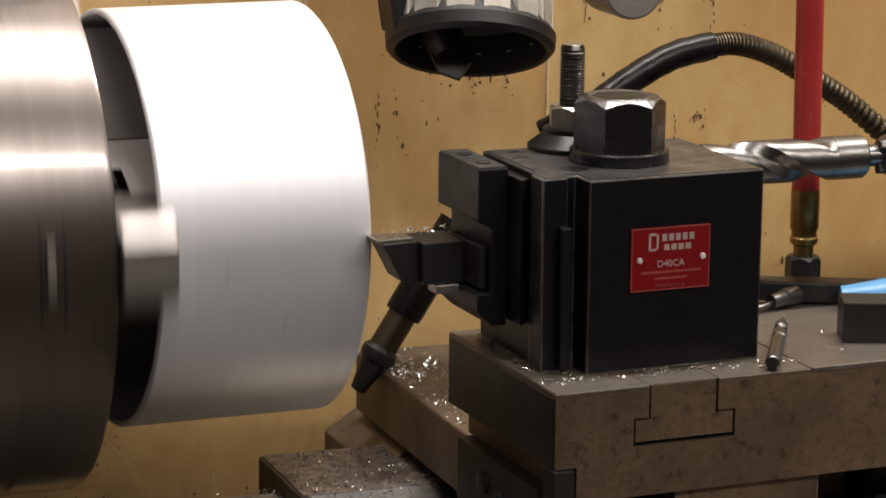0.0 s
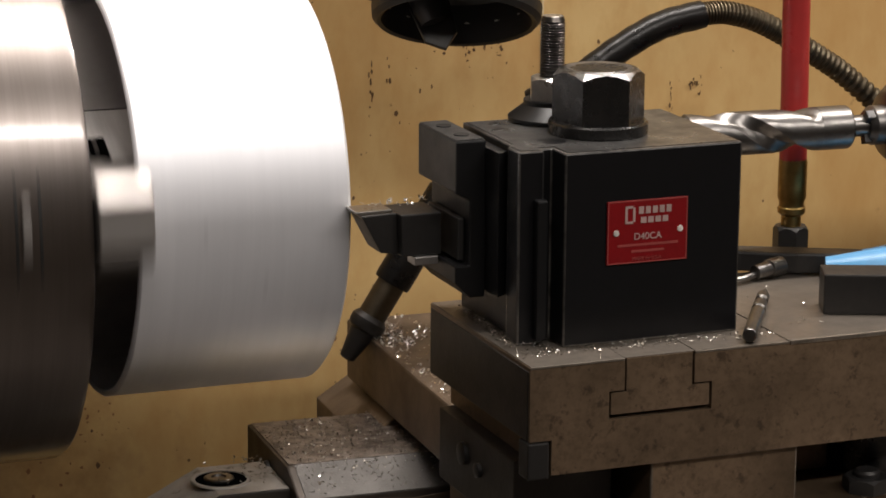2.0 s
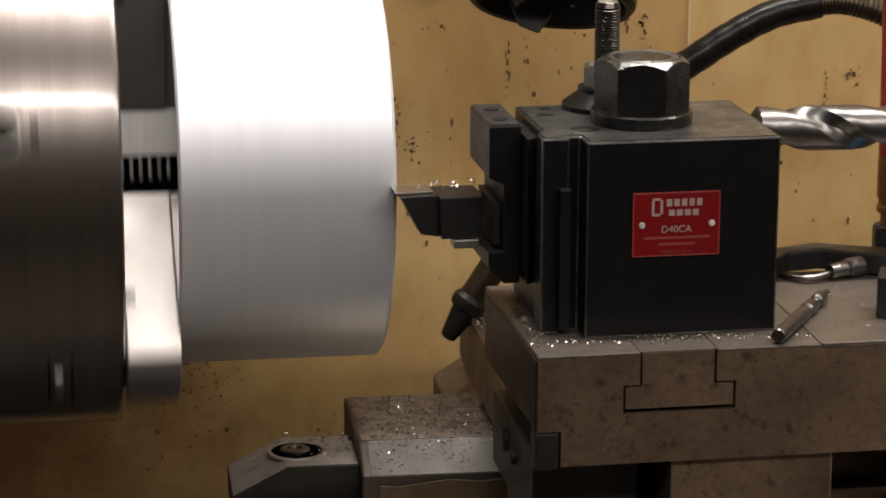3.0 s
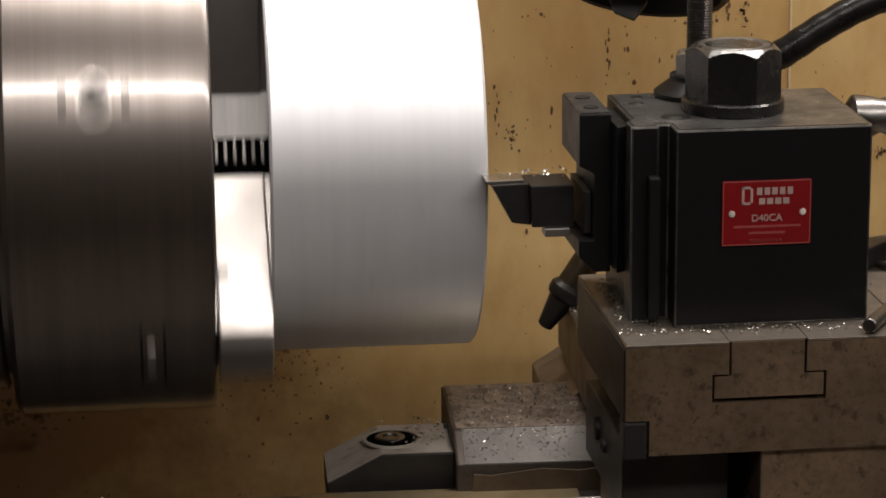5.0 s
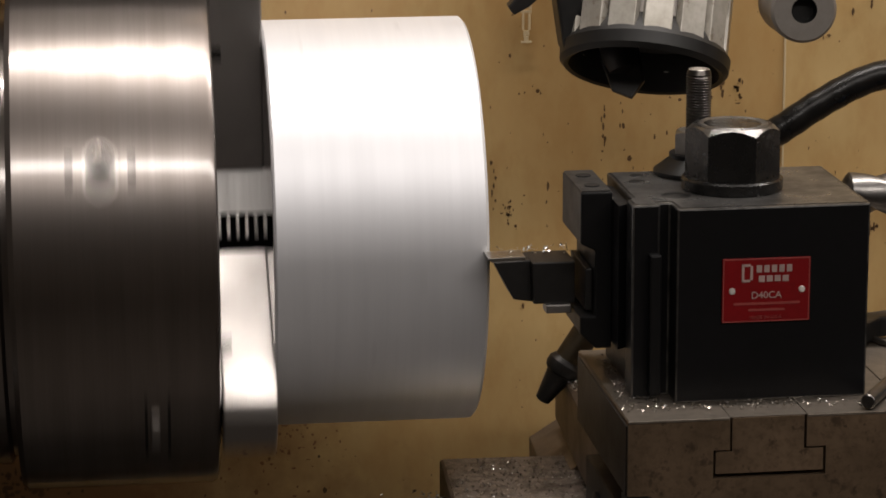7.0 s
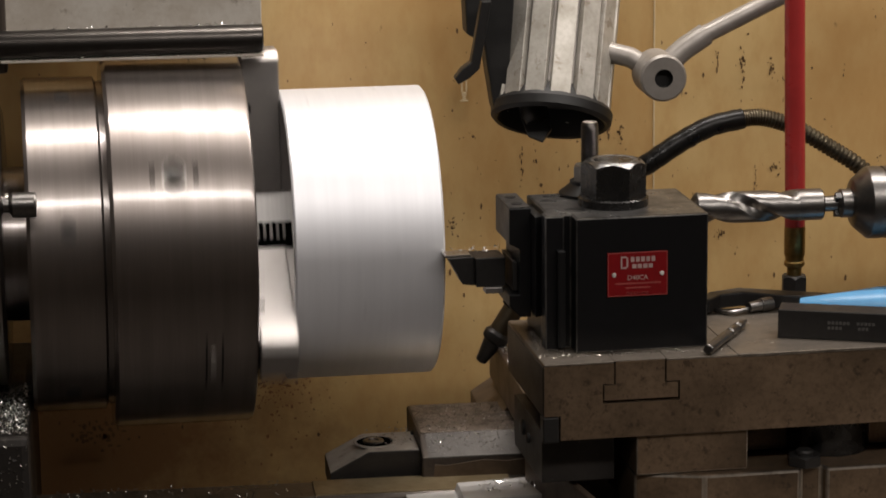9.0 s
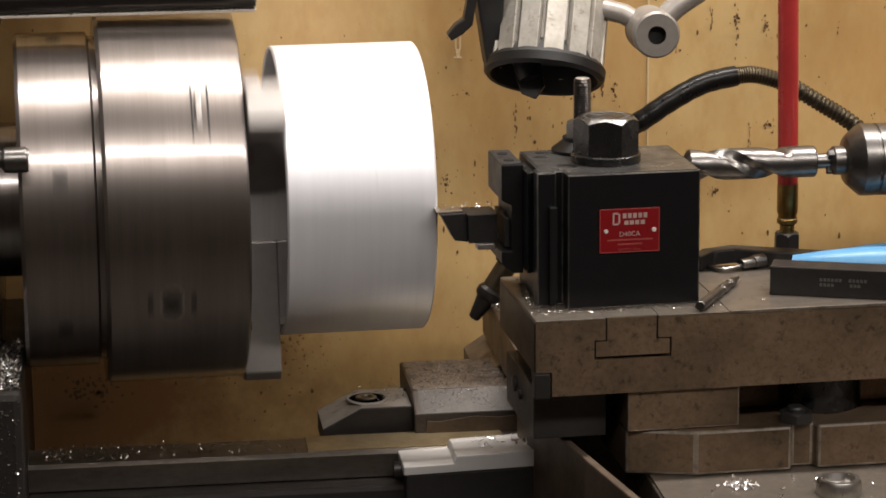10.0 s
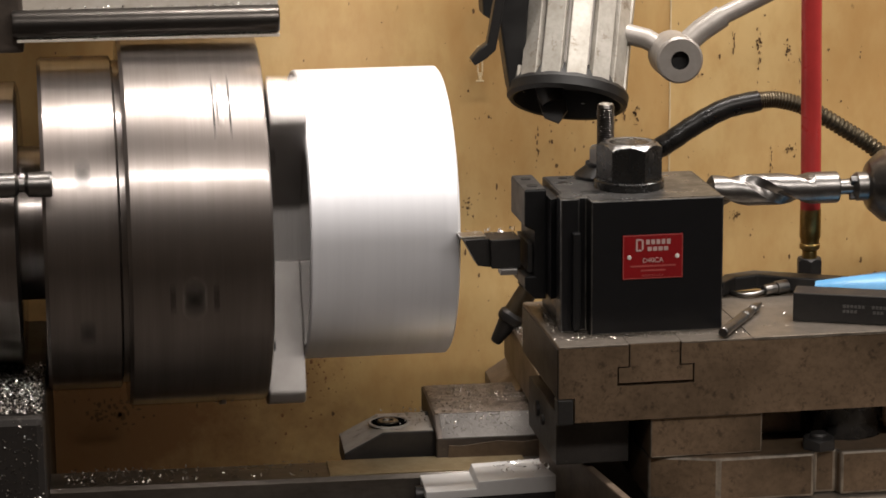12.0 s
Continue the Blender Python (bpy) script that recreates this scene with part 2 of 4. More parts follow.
def add_prism(bm, pts, a, b, axis="y", bevel=0.0):
    """A closed outline pushed from a to b along an axis. The outline is given in the two other axes, in order."""
    def put(u, v, w):
        return {"x": (w, u, v), "y": (u, w, v), "z": (u, v, w)}[axis]
    n = len(pts)
    va = [bm.verts.new(put(u, v, a)) for u, v in pts]
    vb = [bm.verts.new(put(u, v, b)) for u, v in pts]
    fs = [bm.faces.new(va), bm.faces.new(vb[::-1])]
    for i in range(n):
        fs.append(bm.faces.new((va[i], vb[i], vb[(i + 1) % n], va[(i + 1) % n])))
    bmesh.ops.recalc_face_normals(bm, faces=fs)
    if bevel:
        es = list({e for f in fs for e in f.edges})
        bmesh.ops.bevel(bm, geom=es, offset=bevel, segments=2, affect="EDGES", profile=0.6, material=1)
    return bm


def add_revolve(bm, profile, n=48, axis="z", at=(0, 0, 0), turn=None):
    """(radius, height) pairs turned round an axis; ends that lie on the axis are closed."""
    rings = []
    fs = []
    base = {"z": Matrix(), "x": Matrix.Rotation(math.pi / 2, 4, "Y"), "y": Matrix.Rotation(-math.pi / 2, 4, "X")}[axis]
    m = Matrix.Translation(at) @ (turn or base)
    for r, h in profile:
        if r < 1e-6:
            rings.append([bm.verts.new(m @ Vector((0, 0, h)))])
        else:
            rings.append([bm.verts.new(m @ Vector((r * math.cos(2 * math.pi * k / n), r * math.sin(2 * math.pi * k / n), h))) for k in range(n)])
    for a, b in zip(rings, rings[1:]):
        for k in range(n):
            q = [a[k % len(a)], a[(k + 1) % len(a)], b[(k + 1) % len(b)], b[k % len(b)]]
            u = []
            for v in q:
                if v not in u:
                    u.append(v)
            if len(u) > 2:
                fs.append(bm.faces.new(u))
    bmesh.ops.recalc_face_normals(bm, faces=fs)
    for f in fs:
        f.smooth = True
    return bm


def smooth_path(pts, n=8):
    out = []
    P = [Vector(p) for p in pts]
    P = [P[0] * 2 - P[1]] + P + [P[-1] * 2 - P[-2]]
    for i in range(1, len(P) - 2):
        for k in range(n):
            t = k / n
            a, b, c, d = P[i - 1:i + 3]
            out.append(0.5 * (2 * b + (c - a) * t + (2 * a - 5 * b + 4 * c - d) * t * t + (3 * b - a - 3 * c + d) * t ** 3))
    out.append(P[-2])
    return out


def add_tube(bm, path, radius, n=14, caps=True):
    """A round tube along points; radius is a number or a function of the index."""
    rings = []
    up = Vector((0, 0, 1))
    fs = []
    for i, p in enumerate(path):
        p = Vector(p)
        d = (Vector(path[min(i + 1, len(path) - 1)]) - Vector(path[max(i - 1, 0)])).normalized()
        s = d.cross(up if abs(d.z) < 0.95 else Vector((0, 1, 0))).normalized()
        u = s.cross(d)
        r = radius(i) if callable(radius) else radius
        rings.append([bm.verts.new(p + r * (math.cos(2 * math.pi * k / n) * s + math.sin(2 * math.pi * k / n) * u)) for k in range(n)])
    for a, b in zip(rings, rings[1:]):
        for k in range(n):
            fs.append(bm.faces.new((a[k], a[(k + 1) % n], b[(k + 1) % n], b[k])))
    for f in fs:
        f.smooth = True
    if caps:
        fs += [bm.faces.new(rings[0]), bm.faces.new(rings[-1][::-1])]
    bmesh.ops.recalc_face_normals(bm, faces=fs)
    return bm


def add_hex(bm, r, z0, z1, at=(0, 0, 0), spin=0.0, chamfer=0.12, turn=None):
    """A hexagonal nut body with its corners turned off at the top."""
    m = Matrix.Translation(at) @ (turn or Matrix())
    lo = [bm.verts.new(m @ Vector((r * math.cos(spin + k * math.pi / 3), r * math.sin(spin + k * math.pi / 3), z0))) for k in range(6)]
    hi = []
    top = []
    nn = 24
    for k in range(nn):
        a = spin + 2 * math.pi * k / nn
        w = (a - spin) % (math.pi / 3) - math.pi / 6
        rr = r * math.cos(math.pi / 6) / math.cos(w)
        drop = (rr - r * math.cos(math.pi / 6)) / (r * (1 - math.cos(math.pi / 6)))
        hi.append(bm.verts.new(m @ Vector((rr * math.cos(a), rr * math.sin(a), z1 - r * chamfer * (0.25 + drop)))))
        top.append(bm.verts.new(m @ Vector((r * 0.83 * math.cos(a), r * 0.83 * math.sin(a), z1))))
    low = []
    for k in range(nn):
        a = spin + 2 * math.pi * k / nn
        w = (a - spin) % (math.pi / 3) - math.pi / 6
        rr = r * math.cos(math.pi / 6) / math.cos(w)
        low.append(bm.verts.new(m @ Vector((rr * math.cos(a), rr * math.sin(a), z0))))
    for v in lo:
        bm.verts.remove(v)
    fs = []
    for k in range(nn):
        j = (k + 1) % nn
        fs.append(bm.faces.new((low[k], low[j], hi[j], hi[k])))
        fs.append(bm.faces.new((hi[k], hi[j], top[j], top[k])))
        fs[-1].material_index = 1
    fs += [bm.faces.new(top), bm.faces.new(low[::-1])]
    bmesh.ops.recalc_face_normals(bm, faces=fs)
    return bm


def mesh_of(name, bm, material):
    for e in bm.edges:
        if len(e.link_faces) == 2 and e.calc_face_angle(0.0) > 0.5:
            e.smooth = False
    me = bpy.data.meshes.new(name)
    bm.to_mesh(me)
    bm.free()
    me.materials.append(material)
    me.materials.append(EDGE.get(material.name, material))
    return me


def part(name, bm, material, parent, label=""):
    ob = new(name, mesh_of(name, bm, material))
    ob.parent = parent
    return tagged(ob, label) if label else ob


def thing(name, label, category, m=None, group="", kind=""):
    ob = new(name)
    ob.empty_display_size = 0.02
    ob.matrix_world = m or Matrix()
    return tagged(ob, label, category, group, kind)


def solid(name, bm, material, label, category, group="", kind=""):
    return tagged(new(name, mesh_of(name, bm, material)), label, category, group, kind)


# ---- the shop round the machine ----
FLOOR_Z = -1.0
bm = bm_new()
add_box(bm, (-3.0, -3.2, FLOOR_Z - 0.1), (3.0, 1.3, FLOOR_Z))
solid("floor", bm, M["concrete"], "stained grey concrete workshop floor", "floor", kind="structure")
bm = bm_new()
add_box(bm, (-3.0, -3.2, 1.9), (3.0, 1.3, 2.0))
solid("ceiling", bm, M["wall"], "dull painted workshop ceiling", "ceiling", kind="structure")
for nm, lo, hi in (("wall_north", (-3.0, 1.2, FLOOR_Z), (3.0, 1.3, 1.9)), ("wall_south", (-3.0, -3.2, FLOOR_Z), (3.0, -3.1, 1.9)),
                   ("wall_west", (-3.1, -3.2, FLOOR_Z), (-3.0, 1.3, 1.9)), ("wall_east", (3.0, -3.2, FLOOR_Z), (3.1, 1.3, 1.9))):
    bm = bm_new()
    add_box(bm, lo, hi)
    solid(nm, bm, M["wall"], "plain dull tan workshop wall", "wall", kind="structure")

# ---- splash guard behind the lathe ----
SPLASH_Y = 0.40
# oil runs on the sheet: place along it, upper and lower height
DRIPS = ((0.196, 0.150, 0.166), (0.219, 0.133, 0.164), (0.165, 0.131, 0.146), (0.258, 0.120, 0.150), (0.075, 0.100, 0.118), (0.098, 0.092, 0.112), (-0.052, 0.02, 0.05), (0.232, 0.04, 0.062), (0.020, 0.06, 0.085))
splash = thing("splash_guard", "tan painted sheet metal splash guard, oil stained", "splash guard", pose(0, SPLASH_Y, 0))
bm = bm_new()
add_box(bm, (-1.0, 0.0, -0.62), (0.1395, 0.004, 0.75), 0.0003)
part("sheet", bm, M["splash"], splash)
bm = bm_new()
add_box(bm, (0.1399, -0.0003, -0.62), (1.2, 0.0037, 0.75), 0.0003)
part("sheet", bm, M["splash"], splash)
bm = bm_new()
add_box(bm, (0.1389, -0.0012, -0.6), (0.1403, 0.0005, 0.74), 0.0003)
part("seam_edge", bm, M["drip"], splash, "thin pale seam edge")
rng = random.Random(4)
bm = bm_new()
for k in range(480):
    cx, cz = rng.uniform(-0.42, 0.36), rng.uniform(-0.22, 0.26)
    if rng.random() < 0.35:
        cx, cz = rng.gauss(0.06, 0.13), rng.gauss(0.06, 0.09)
    r = rng.choice((0.0004, 0.0005, 0.0006, 0.0008, 0.0013)) * rng.uniform(0.6, 1.2)
    tall = rng.choice((1, 1, 1.6, 2.6))
    vs = [bm.verts.new((cx + r * rng.uniform(0.6, 1.1) * math.cos(a), -0.0026, cz + tall * r * rng.uniform(0.6, 1.1) * math.sin(a))) for a in [i * math.pi / 3.5 for i in range(7)]]
    bm.faces.new(vs)
tagged(part("oil_fleck", bm, M["fleck"], splash, "small dark oil flecks"), kind="stuff")


def blot(bm, cx, cz, rx, rz, seed, y=-0.0032, n=14):
    r_ = random.Random(seed)
    bm.faces.new([bm.verts.new((cx + rx * r_.uniform(0.55, 1.1) * math.cos(2 * math.pi * i / n), y, cz + rz * r_.uniform(0.55, 1.1) * math.sin(2 * math.pi * i / n))) for i in range(n)])


bm = bm_new()
for i, (x, z, rx, rz) in enumerate(((0.088, 0.094, 0.004, 0.006), (0.109, 0.096, 0.003, 0.007), (-0.043, 0.018, 0.003, 0.006), (0.218, 0.158, 0.003, 0.007),
                                    (0.245, 0.15, 0.002, 0.006), (0.25, 0.06, 0.004, 0.004), (0.2, 0.0, 0.004, 0.003), (0.23, 0.03, 0.005, 0.003))):
    for q in range(16):
        blot(bm, x + rng.gauss(0, rx * 0.7), z + rng.gauss(0, rz * 0.8), rng.uniform(0.0003, 0.0014), rng.uniform(0.0004, 0.0020), 500 + 10 * i + q)
tagged(part("oil_blot", bm, M["fleck"], splash, "dark oil blots"), kind="stuff")
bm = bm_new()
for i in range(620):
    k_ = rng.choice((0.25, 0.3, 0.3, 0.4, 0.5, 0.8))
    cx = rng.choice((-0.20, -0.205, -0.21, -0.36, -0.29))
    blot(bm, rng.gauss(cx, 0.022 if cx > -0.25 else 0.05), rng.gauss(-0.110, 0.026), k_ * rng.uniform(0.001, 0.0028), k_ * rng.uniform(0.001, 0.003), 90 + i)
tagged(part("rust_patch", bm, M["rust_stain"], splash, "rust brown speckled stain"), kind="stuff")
bm = bm_new()
# a pale bottle-shaped outline: cap, neck, two sides, two bands, base
for xa, xb, za, zb in ((-0.0335, -0.0285, 0.1585, 0.1605), (-0.0345, -0.0325, 0.1505, 0.1585), (-0.0295, -0.0275, 0.1505, 0.1585), (-0.0345, -0.0275, 0.1480, 0.1500),
                       (-0.0338, -0.0322, 0.1370, 0.1478), (-0.0298, -0.0282, 0.1370, 0.1478), (-0.0330, -0.0290, 0.1335, 0.1368), (-0.0325, -0.0295, 0.1300, 0.1333), (-0.0345, -0.0275, 0.1285, 0.1300)):
    add_box(bm, (xa, -0.0034, za), (xb, -0.0026, zb), 0.0003)
part("drip_mark", bm, M["drip"], splash, "pale drip mark")
bm = bm_new()
for x, z0, z1 in DRIPS:
    for q in range(7):
        f = q / 6
        blot(bm, x + rng.gauss(0, 0.0008), z1 + (z0 - z1) * f + rng.gauss(0, 0.001), rng.uniform(0.0004, 0.0011), rng.uniform(0.0012, 0.0032), 900 + q + int(1000 * x), -0.0030)
for q in range(46):
    blot(bm, rng.gauss(-0.362, 0.014), rng.gauss(-0.160, 0.007), rng.uniform(0.0008, 0.0030), rng.uniform(0.0008, 0.0030), 1500 + q, -0.0031)
tagged(part("oil_drip", bm, M["fleck"], splash, "thin brown oil runs"), kind="stuff")

# ---- lathe axis, chuck and workpiece ----
AXIS_Y, AXIS_Z = 0.2074, 0.0564
R_WORK, R_CHUCK, R_PLATE = 0.1174, 0.1490, 0.1340
R_BORE, R_JAW = 0.1138, 0.1525
YAW, PIVOT = 1.6, -0.16
WORK = (-0.2043, -0.0867)
FACE, SHOULDER, BACK = -0.2347, -0.3455, -0.4085

chuck = thing("lathe_chuck", "ground steel three-jaw lathe chuck, spinning", "chuck", pose(0, AXIS_Y, AXIS_Z))
bm = bm_new()
add_revolve(bm, [(0.03, FACE), (R_CHUCK - 0.004, FACE), (R_CHUCK - 0.0012, FACE - 0.0012), (R_CHUCK, FACE - 0.004), (R_CHUCK, SHOULDER + 0.003), (R_CHUCK - 0.002, SHOULDER), (0.03, SHOULDER)], 128, "x")
body = part("body", bm, M["chuck"], chuck)
bm = bm_new()
add_revolve(bm, [(0.04, SHOULDER), (R_PLATE - 0.004, SHOULDER), (R_PLATE - 0.004, SHOULDER - 0.004), (R_PLATE, SHOULDER - 0.006), (R_PLATE, BACK + 0.003), (R_PLATE - 0.002, BACK), (0.04, BACK)], 128, "x")
part("backplate", bm, M["chuck"], chuck)

# each jaw points to -y before it is turned; the jaw's radius runs along -y
JAW_X = FACE + 0.0302


def jaw_shape():
    bm = bm_new()
    w = 0.0215
    # outline in radius and width, outer end cut to blunt corners
    pts = [(-0.0392, -w), (-R_JAW + 0.0065, -w), (-R_JAW, -w + 0.0065), (-R_JAW, w - 0.0065), (-R_JAW + 0.0065, w), (-0.0392, w)]
    add_prism(bm, pts, FACE + 0.0006, JAW_X, "x", 0.0012)
    return bm


def grip_tooth():
    bm = bm_new()
    add_box(bm, (-0.0011, 0.0300, 0.0025), (0.0011, 0.0371, 0.0155), 0.0004)
    return bm


def jaw_tongue():
    bm = bm_new()
    add_box(bm, (-0.2730, -R_CHUCK - 0.0018, -0.0120), (-0.2682, -0.06, 0.0120), 0.0008)
    return bm


def guide_slit(dx):
    bm = bm_new()
    vs = []
    for z in (-0.024, -0.012, 0.0, 0.012, 0.024):
        y = -math.sqrt((R_CHUCK + 0.0002) ** 2 - z * z)
        vs.append((bm.verts.new((-0.2695 + dx - 0.0008, y, z)), bm.verts.new((-0.2695 + dx + 0.0008, y, z))))
    for a, b in zip(vs, vs[1:]):
        bm.faces.new((a[0], a[1], b[1], b[0]))
    return bm


for k in range(3):
    turn = Matrix.Rotation(math.radians(120 * k), 4, "X")
    jaw = part("jaw", jaw_shape(), M["jaw"], chuck, "bright hardened steel jaw")
    jaw.matrix_basis = turn
    part("tongue", jaw_tongue(), M["jaw"], jaw)
    for dx in (-0.0062, 0.0062):
        part("guide_slit", guide_slit(dx), M["black_plastic"], jaw, "dark guide slit")
    for sz in (-1, 1):
        bm = bm_new()
        add_box(bm, (FACE + 0.0008, -0.111, sz * 0.0205), (FACE + 0.0072, -0.104, sz * 0.0216))
        part("keyway", bm, M["black_plastic"], jaw, "dark keyway")
    bm = bm_new()
    add_box(bm, (JAW_X - 0.0002, -0.1075, -0.0200), (JAW_X + 0.045, -0.0394, 0.0200), 0.001)
    part("gripping_step", bm, M["jaw"], jaw)
    # pinion socket between two jaws
    bm = bm_new()
    hole_turn = Matrix.Rotation(math.pi / 2, 4, "X")
    add_revolve(bm, [(0.0, R_CHUCK - 0.004), (0.0082, R_CHUCK - 0.004), (0.0082, R_CHUCK + 0.00035), (0.0098, R_CHUCK + 0.00035), (0.0098, R_CHUCK - 0.002)], 28, turn=hole_turn, at=(-0.296, 0, 0))
    sock = part("pinion_socket", bm, M["bright"], chuck, "key socket with a bright rim")
    sock.matrix_basis = Matrix.Rotation(math.radians(120 * k + 60), 4, "X")
    # Flat black disc and pads paint the darkness of the socket openings.
    bm = bm_new()
    add_revolve(bm, [(0.0, R_CHUCK + 0.0003), (0.0081, R_CHUCK + 0.0003)], 28, turn=hole_turn, at=(-0.296, 0, 0))
    for sx in (-0.0165, 0.0165):
        add_box(bm, (-0.296 + sx - 0.0022, -R_CHUCK - 0.0002, -0.0045), (-0.296 + sx + 0.0022, -R_CHUCK + 0.002, 0.0045), 0.0004)
    tagged(part("socket_hole", bm, M["hole_shade"], sock), kind="stuff")
    for a in (20, 75):
        bm = bm_new()
        add_revolve(bm, [(0.0, R_PLATE + 0.0003), (0.0062, R_PLATE + 0.0003), (0.0062, R_PLATE - 0.002)], 20, turn=Matrix.Rotation(math.radians(a), 4, "X") @ hole_turn, at=(-0.377, 0, 0))
        pl = part("plate_screw", bm, M["dark_steel"], chuck, "dark recessed screw")
        pl.matrix_basis = turn

work = thing("workpiece", "bright turned aluminium cylinder gripped in the chuck jaws", "workpiece", pose(0, AXIS_Y, AXIS_Z))
bm = bm_new()
x0, x1 = WORK
add_revolve(bm, [(0.0, x0 + 0.075), (R_BORE, x0 + 0.075), (R_BORE, x0 + 0.001), (R_BORE + 0.001, x0), (R_WORK - 0.0022, x0), (R_WORK, x0 + 0.0016), (R_WORK, x1 - 0.0016), (R_WORK - 0.0018, x1), (0.0, x1)], 144, "x")
part("cylinder", bm, M["alu"], work)
bm = bm_new()
hub_pts = []
for k in range(3):
    u = Vector((math.cos(math.radians(120 * k)), math.sin(math.radians(120 * k))))
    v = Vector((-u.y, u.x))
    hub_pts += [tuple(u * 0.036 - v * 0.0245), tuple(u * 0.036 + v * 0.0245)]
add_prism(bm, hub_pts, FACE + 0.0008, x0 + 0.0752, "x", 0.0008)
boss = part("boss", bm, M["boss"], work, "duller turned boss held by the jaws")
tooth_mesh = mesh_of("slot_tooth", grip_tooth(), M["drill"])
for k in range(2):
    face_turn = Matrix.Rotation(math.radians(120 * k), 4, "X")
    # Black box flush with the flat, painting the shade of a slot.
    bm = bm_new()
    add_box(bm, (FACE + 0.0016, 0.028, 0.0015), (x0 + 0.006, 0.0363, 0.0235), 0.0001)
    part("slot", bm, M["hole_shade"], boss, "black box as the toothed slot's shade").matrix_basis = face_turn
    for i in range(6):
        tooth = new("slot_tooth", tooth_mesh)
        tooth.parent = boss
        tooth.matrix_basis = face_turn @ pose(FACE + 0.0040 + 0.0052 * i, 0, 0)
bm = bm_new()
add_revolve(bm, [(R_WORK - 0.0024, x0 - 0.0001), (R_WORK - 0.0008, x0 + 0.0004), (R_WORK + 0.0001, x0 + 0.0016)], 144, "x")
part("edge_burr", bm, M["scuff"], work, "broken edge chamfer")
bm = bm_new()
rw = random.Random(8)
for i in range(11):
    a = rw.uniform(0, 360)
    x = rw.uniform(x0 + 0.01, x1 - 0.01)
    h, l = rw.uniform(0.0004, 0.0022), rw.uniform(0.004, 0.016)
    m = Matrix.Rotation(math.radians(a), 4, "X")
    vs = [bm.verts.new(m @ Vector((x + sx * h, -math.sqrt((R_WORK + 0.0002) ** 2 - (sz * l) ** 2), sz * l))) for sx, sz in ((-1, -0.5), (1, -0.5), (1, 0), (1, 0.5), (-1, 0.5), (-1, 0))]
    bm.faces.new(vs)
tagged(part("scuff", bm, M["scuff"], work, "faint grey scuff marks"), kind="stuff")

# ---- headstock side ----
head = thing("headstock", "dark grimy lathe headstock casting with chips", "headstock", pose(-0.42, 0.2, 0))
bm = bm_new()
add_box(bm, (-0.5, -0.16, -0.30), (0.008, 0.14, -0.058), 0.006)
part("casting", bm, M["iron_black"], head)
bm = bm_new()
add_box(bm, (-0.5, -0.10, -0.056), (-0.035, 0.15, 0.26), 0.01)
part("gearbox", bm, M["iron_dark"], head)
bm = bm_new()
add_revolve(bm, [(0.0, -0.034), (0.112, -0.034), (0.114, -0.031), (0.114, -0.010), (0.108, -0.008), (0.062, -0.008), (0.062, 0.012), (0.0, 0.012)], 72, "x", at=(0, 0.0074, AXIS_Z))
part("spindle_flange", bm, M["chuck"], head, "bright spindle nose flange")
bm = bm_new()
add_revolve(bm, [(0.0, -0.05), (0.0095, -0.05), (0.0095, -0.011), (0.0055, -0.008), (0.0055, -0.004), (0.0095, -0.001), (0.0098, 0.015), (0.009, 0.0165), (0.0, 0.0165)], 28, "x", at=(0.004, -0.14, 0.118))
part("lever_pin", bm, M["drill"], head, "steel lever end with a groove")
bm = bm_new()
add_box(bm, (-0.06, -0.125, 0.09), (-0.03, -0.1, 0.145), 0.004)
part("lever_boss", bm, M["iron_dark"], head)

guard = thing("chuck_guard", "worn pale chuck guard plate with a dark steel bar", "guard", pose(-0.22, 0.18, 0.2085))
bm = bm_new()
add_box(bm, (-0.205, 0.006, 0.0), (0.0, 0.009, 0.14), 0.001)
add_box(bm, (-0.205, -0.012, 0.0), (0.0, 0.006, 0.0022), 0.0006)
part("plate", bm, M["worn_paint"], guard)
# Unseen plate above the guard, added to block tube light from the splash sheet.
bm = bm_new()
add_box(bm, (-0.205, 0.0095, 0.132), (0.0, 0.205, 0.1355), 0.001)
part("hood", bm, M["worn_paint"], guard)
bm = bm_new()
add_revolve(bm, [(0.0, -0.208), (0.0105, -0.208), (0.011, -0.206), (0.011, -0.001), (0.010, 0.0), (0.0, 0.0)], 28, "x", at=(0, -0.006, 0.0138))
part("bar", bm, M["bar_steel"], guard, "dark round steel bar")
bm = bm_new()
add_box(bm, (-0.30, 0.0, -0.01), (-0.2, 0.02, 0.14), 0.003)
part("hinge_bracket", bm, M["iron_dark"], guard)

# ---- bed, saddle and slides ----
bed = thing("lathe_bed", "dark oily lathe bed with ground ways", "lathe bed", pose(0, 0, -0.15))
bm = bm_new()
add_box(bm, (-0.45, 0.128, -0.85), (0.9, 0.162, -0.006), 0.002)
add_box(bm, (-0.45, 0.163, -0.85), (0.9, 0.345, -0.12), 0.003)
part("casting", bm, M["bed"], bed)
bm = bm_new()
add_prism(bm, [(0.116, -0.012), (0.116, 0.007), (0.119, 0.010), (0.160, 0.0095), (0.163, 0.007), (0.163, -0.012)], -0.415, 0.9, "x", 0.0006)
part("front_way", bm, M["way"], bed, "ground way with an oil film")
bm = bm_new()
add_box(bm, (-0.19, 0.1200, 0.0098), (-0.03, 0.1590, 0.0112), 0.0004)
part("oil_strip", bm, M["way_brass"], bed, "yellowed oil film on the way")
bm = bm_new()
add_box(bm, (-0.43, 0.095, -0.2), (0.9, 0.127, -0.013), 0.004)
part("apron_rail", bm, M["iron_black"], bed)

